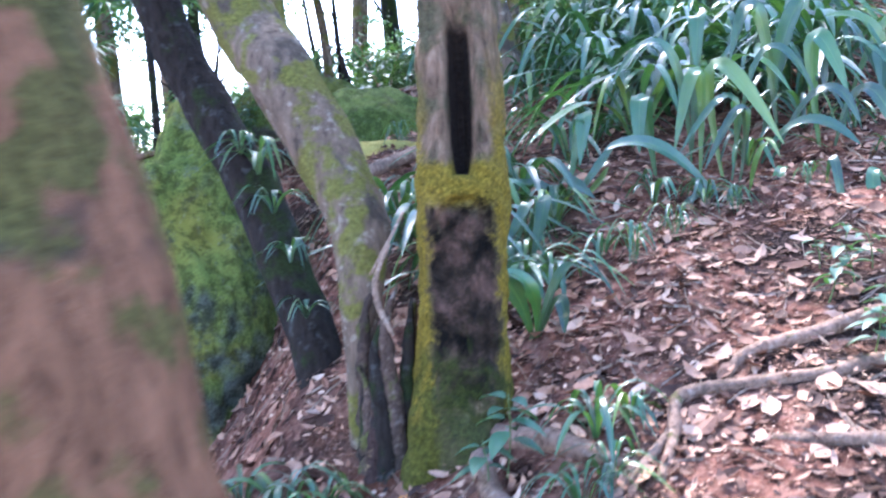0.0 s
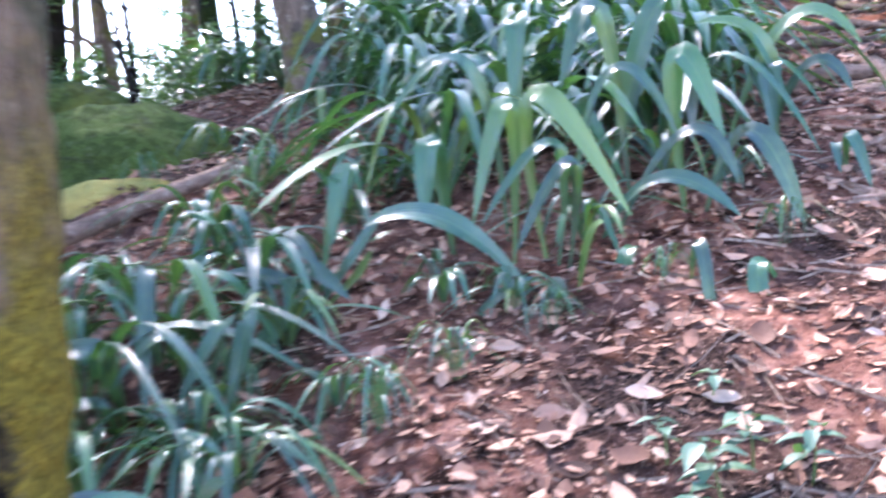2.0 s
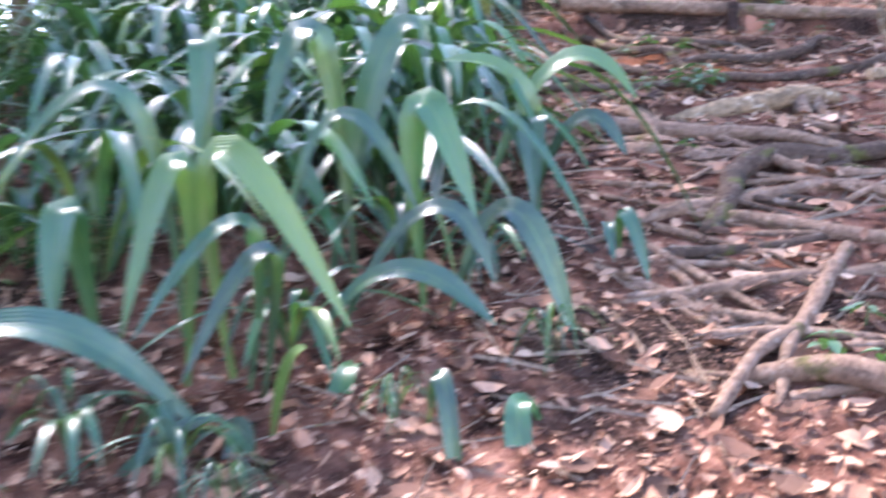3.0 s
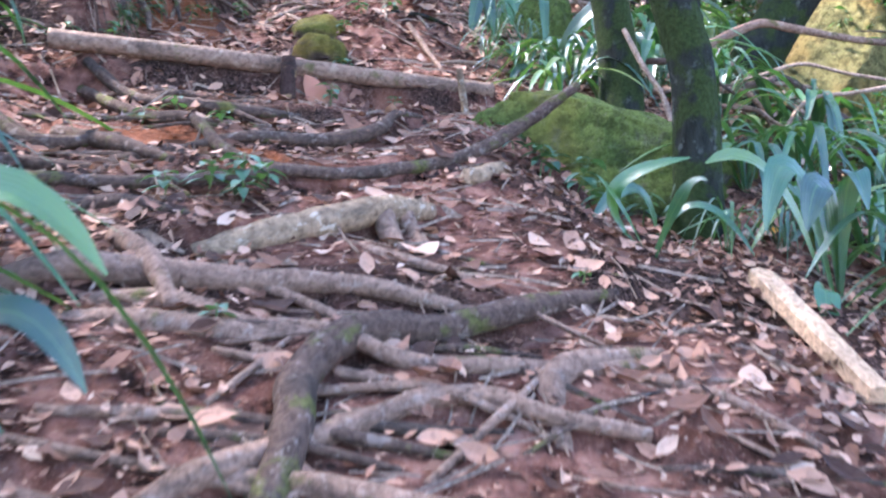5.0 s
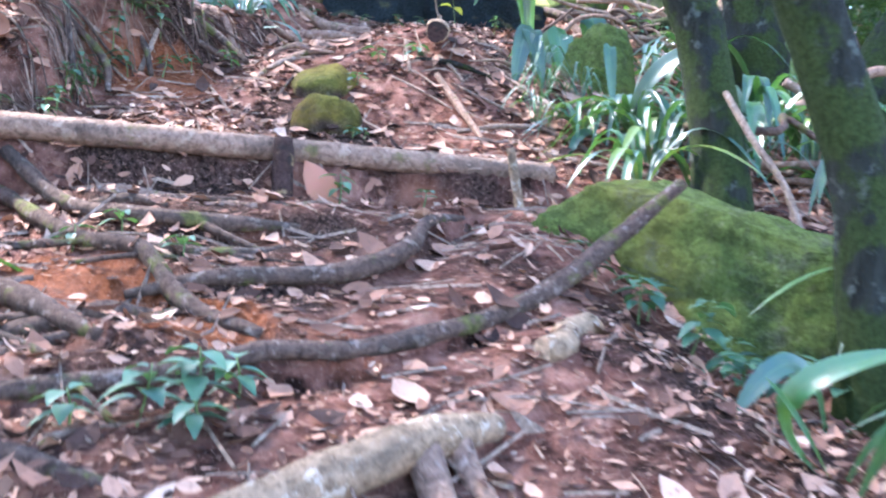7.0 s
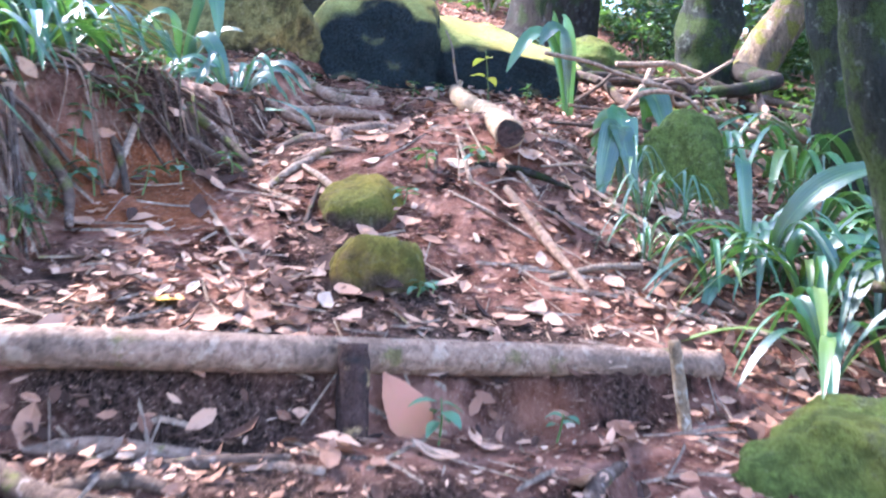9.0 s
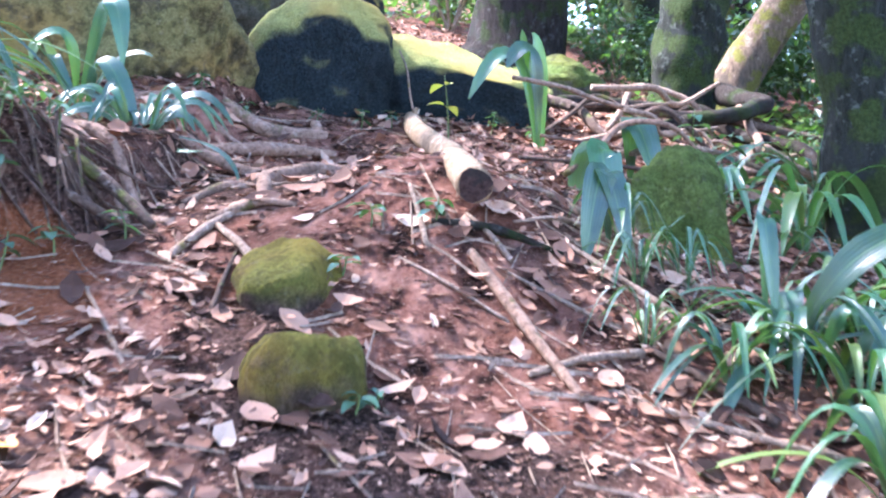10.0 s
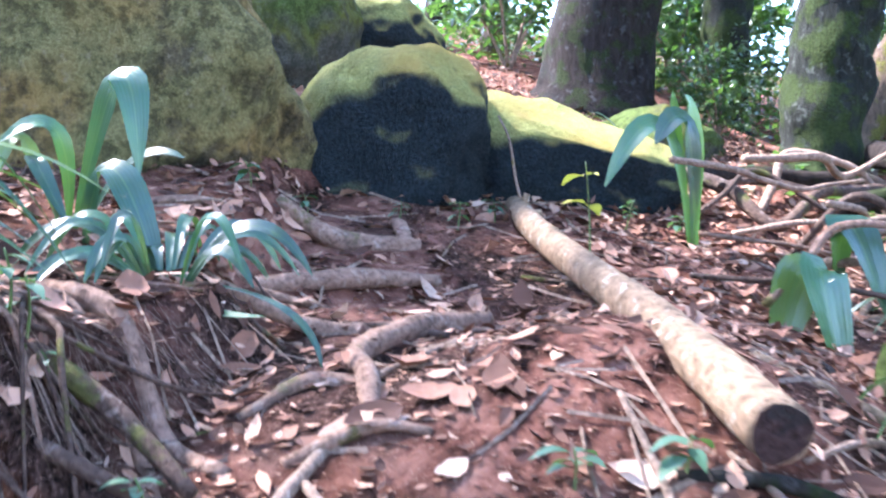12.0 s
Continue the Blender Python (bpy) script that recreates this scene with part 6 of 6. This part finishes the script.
def build_litter():
    rs = np.random.RandomState(3)
    x, y = rs.uniform(-2.5, 12.5, 230000), rs.uniform(1.2, 15.5, 230000)
    d = path_distance(x, y)
    patch = 0.5 + 0.5 * np.sin(2.1 * x + 1.3 * np.sin(1.7 * y)) * np.sin(1.9 * y + 1.1 * np.sin(2.3 * x))
    clay = (np.hypot(x - 5.2, y - 10.1) < 0.4) | (np.hypot(x - 4.15, y - 8.2) < 0.25)
    keep = ~(clay & (rs.uniform(size=x.size) < 0.75)) & (rs.uniform(size=x.size) < np.where(d < 0.5, 0.10 + 0.26 * patch, 0.34 + 0.42 * patch) * np.where(0.69 * x - 0.72 * y > -2.0, 1.0, 0.8) * (d < 5.5))
    x, y = x[keep], y[keep]
    size = np.clip(rs.lognormal(-3.12, 0.5, x.size), 0.016, 0.12)
    v, f = litter_arrays(rs, x, y, size, rs.uniform(0.002, 0.03, x.size))
    me = bpy.data.meshes.new("leaf_litter")
    me.from_pydata(v.tolist(), [], f.tolist())
    me.materials.append(LITTER)
    whole("leaf_litter", me, "scattered brown and tan fallen leaves over the soil", "leaf litter", kind="stuff")


def build_twigs():
    rs = np.random.RandomState(8)
    n = 5200
    x, y = rs.uniform(-2, 11, n), rs.uniform(1.5, 14, n)
    an, L, r = rs.uniform(0, 6.283, n), rs.uniform(0.05, 0.35, n), rs.uniform(0.0015, 0.005, n)
    V, F = [], []
    for i in range(n):
        dx, dy = math.cos(an[i]) * L[i] / 2, math.sin(an[i]) * L[i] / 2
        bend = rs.uniform(-0.15, 0.15) * L[i]
        for t in (-1, 0, 1):
            px, py = x[i] + dx * t - dy * 2 * bend * (t == 0), y[i] + dy * t + dx * 2 * bend * (t == 0)
            V += [(px, py, r[i]), (px - dy / L[i] * 2 * r[i], py + dx / L[i] * 2 * r[i], -r[i]), (px + dy / L[i] * 2 * r[i], py - dx / L[i] * 2 * r[i], -r[i])]
        o = i * 9
        for k in (0, 3):
            F += [(o + k, o + k + 1, o + k + 4, o + k + 3), (o + k + 1, o + k + 2, o + k + 5, o + k + 4), (o + k + 2, o + k, o + k + 3, o + k + 5)]
    V = np.array(V)
    V[:, 2] += gz(V[:, 0], V[:, 1]) + np.repeat(rs.uniform(0.004, 0.02, n), 9)
    me = bpy.data.meshes.new("twigs")
    me.from_pydata(V.tolist(), [], F)
    me.materials.append(TWIG)
    whole("twigs", me, "thin dry twigs and rootlets strewn on the soil", "twigs", kind="stuff")


def build_debris():
    """Crumbs of leaf and bark, one bent flake each."""
    rs = np.random.RandomState(21)
    n = 130000
    x, y = rs.uniform(-1.5, 9.5, n), rs.uniform(2.0, 12.5, n)
    k = path_distance(x, y) < 2.2
    x, y = x[k], y[k]
    n = len(x)
    an, L = rs.uniform(0, 6.283, n), np.clip(rs.lognormal(-4.45, 0.5, n), 0.004, 0.032)
    z = gz(x, y) + rs.uniform(0.001, 0.006, n)
    dx, dy = np.cos(an) * L, np.sin(an) * L
    w = rs.uniform(0.25, 0.6, n)
    lift = rs.uniform(0.0, 0.5, n) * L
    V = np.stack([np.stack([x - dx, y - dy, z + lift], 1), np.stack([x - dy * w, y + dx * w, z], 1), np.stack([x + dx, y + dy, z + lift * 0.4], 1), np.stack([x + dy * w, y - dx * w, z + lift * 0.6], 1)], 1).reshape(-1, 3)
    i = np.arange(n)[:, None] * 4
    F = np.concatenate([i + np.array([0, 2, 1]), i + np.array([0, 3, 2])], 0)
    me = bpy.data.meshes.new("leaf_crumbs")
    me.from_pydata(V.tolist(), [], F.tolist())
    me.materials.append(LITTER)
    whole("leaf_crumbs", me, "brown crumbs of leaf and bark on the trodden soil", "leaf litter", kind="stuff")


build_litter()
build_twigs()
build_debris()


def build_ground_cover():
    """Low herbs on the slopes away from the path, too many to count."""
    rs = np.random.RandomState(33)
    n = 150000
    x, y = rs.uniform(-9, 21, n), rs.uniform(2, 22, n)
    d = path_distance(x, y)
    patch = np.sin(1.1 * x + 1.7 * np.sin(0.8 * y)) + np.sin(1.3 * y + 1.1 * np.sin(0.9 * x))
    k = (d > 2.0) & (patch + rs.normal(size=n) * 0.6 > -0.5) & ~((x > 2.5) & (x < 5.2) & (y < 10.2)) & (rs.uniform(size=n) < np.clip((d - 1.6) / 2.5, 0, 1))
    k &= ~((x > -1.8) & (x < 0.6) & (y < 9.8)) & ~((x > 8.5) & (x < 13.5) & (y > 11.0) & (y < 15.5))
    x, y, d = x[k], y[k], d[k]
    n = len(x)
    z = gz(x, y) + rs.uniform(0.0, 0.28, n) * np.clip(d / 5, 0.3, 1)
    L = rs.uniform(0.04, 0.13, n)
    an = rs.uniform(0, 6.283, n)
    e = np.stack([np.cos(an), np.sin(an), rs.uniform(-0.6, 0.5, n)], 1) * L[:, None]
    s = np.stack([-np.sin(an), np.cos(an), rs.uniform(-0.4, 0.4, n)], 1) * (L * 0.25)[:, None]
    p = np.stack([x, y, z], 1)
    V = np.stack([p, p + e * 0.5 + s, p + e, p + e * 0.5 - s], 1).reshape(-1, 3)
    i = np.arange(n)[:, None] * 4
    F = np.concatenate([i + np.array([0, 1, 2]), i + np.array([0, 2, 3])], 0)
    me = bpy.data.meshes.new("ground_cover")
    me.from_pydata(V.tolist(), [], F.tolist())
    me.materials.append(CROWN)
    whole("ground_cover", me, "low green herbs covering the slopes off the path", "herbs", kind="stuff")


build_ground_cover()


def dead_leaf_mesh(seed):
    rs = np.random.RandomState(seed)
    V, F = [], []
    n = 9
    w0, curl, fold = rs.uniform(0.24, 0.36), rs.uniform(0.02, 0.16), rs.uniform(0.05, 0.35)
    for i in range(n + 1):
        t = i / n
        w = w0 * math.sin(math.pi * t ** 0.9) + 0.004
        z = curl * (2 * t - 1) ** 2 + 0.015 * math.sin(9 * t)
        for u in (-1, -0.5, 0, 0.5, 1):
            V.append((t - 0.5, w * u * (1 + 0.1 * rs.uniform(-1, 1)), z + fold * w * u * u + 0.01 * rs.uniform(-1, 1)))
    for i in range(n):
        for k in range(4):
            q = i * 5 + k
            F.append((q, q + 1, q + 6, q + 5))
    return mesh_of("dead_leaf", V, F, DEAD)


DEADS = [dead_leaf_mesh(i) for i in range(6)]


def dead_leaf(x, y, size, turn, which=0, tilt=0.0, label="curled dry tan leaf lying on the soil", up=0.01):
    ob = whole("dead_leaf", DEADS[which % 6], label, "dead leaf", "single fallen leaves")
    e = 0.06
    nrm = Vector((float(gz(x - e, y) - gz(x + e, y)) / (2 * e), float(gz(x, y - e) - gz(x, y + e)) / (2 * e), 1)).normalized()
    q = Vector((0, 0, 1)).rotation_difference(nrm).to_matrix().to_4x4()
    ob.matrix_world = Matrix.Translation(g3(x, y, up)) @ q @ Matrix.Rotation(turn, 4, "Z") @ Matrix.Rotation(tilt, 4, "Y") @ Matrix.Diagonal((size, size, size, 1))
    return ob


big_leaf = whole("dead_leaf", DEADS[1].copy(), "large pinkish-brown dead leaf propped against the step log", "dead leaf", "single fallen leaves")
big_leaf.data.materials[0] = PINK_LEAF
big_leaf.matrix_world = look((5.165, 8.49, 2.88), (4.4, 7.2, 3.3)) @ Matrix.Rotation(radians(62), 4, "Z") @ Matrix.Diagonal((0.23, 0.20, 0.20, 1))
_d = random.Random(77)
for i in range(290):
    k = _d.random()
    line = [(0.7, 3.0), (1.2, 4.2), (2.6, 5.2), (4.2, 6.4), (5.3, 8.0), (5.9, 9.2), (6.9, 10.4)]
    j = min(int(k * 6), 5)
    t = k * 6 - j
    x = line[j][0] * (1 - t) + line[j + 1][0] * t + _d.gauss(0, 0.55)
    y = line[j][1] * (1 - t) + line[j + 1][1] * t + _d.gauss(0, 0.55)
    dead_leaf(x, y, _d.uniform(0.06, 0.15), _d.uniform(0, 6.28), i, _d.uniform(-0.2, 0.2))
for x, y, size, turn in ((-0.36, 3.62, 0.13, 1.2), (4.95, 9.28, 0.13, 2.0), (3.15, 4.95, 0.09, 0.9), (5.95, 6.35, 0.10, 2.6)):
    ob = dead_leaf(x, y, size, turn, 2, 0.3, "bright orange-yellow fallen leaf on the soil", 0.02)
    ob.data = ob.data.copy()
    ob.data.materials[0] = ORANGE
for i in range(46):
    a = _d.uniform(9.8, 11.8)
    p = bank_point(a, _d.uniform(-1.2, 0.35), 0.0)
    dead_leaf(p.x, p.y, _d.uniform(0.07, 0.13), _d.uniform(0, 6.28), i, _d.uniform(-0.8, 0.8), "curled dry leaf caught on the lip of the bank", 0.03)
# the first of each kind of clump takes a place of its own
for ob, (x, y) in zip(CLUMPS + GRASS, [(3.4, 10.0), (2.9, 10.9), (7.7, 6.6), (8.9, 7.6), (6.2, 12.9), (1.6, 10.2), (8.1, 6.6), (9.0, 9.0)]):
    ob.location = g3(x, y)
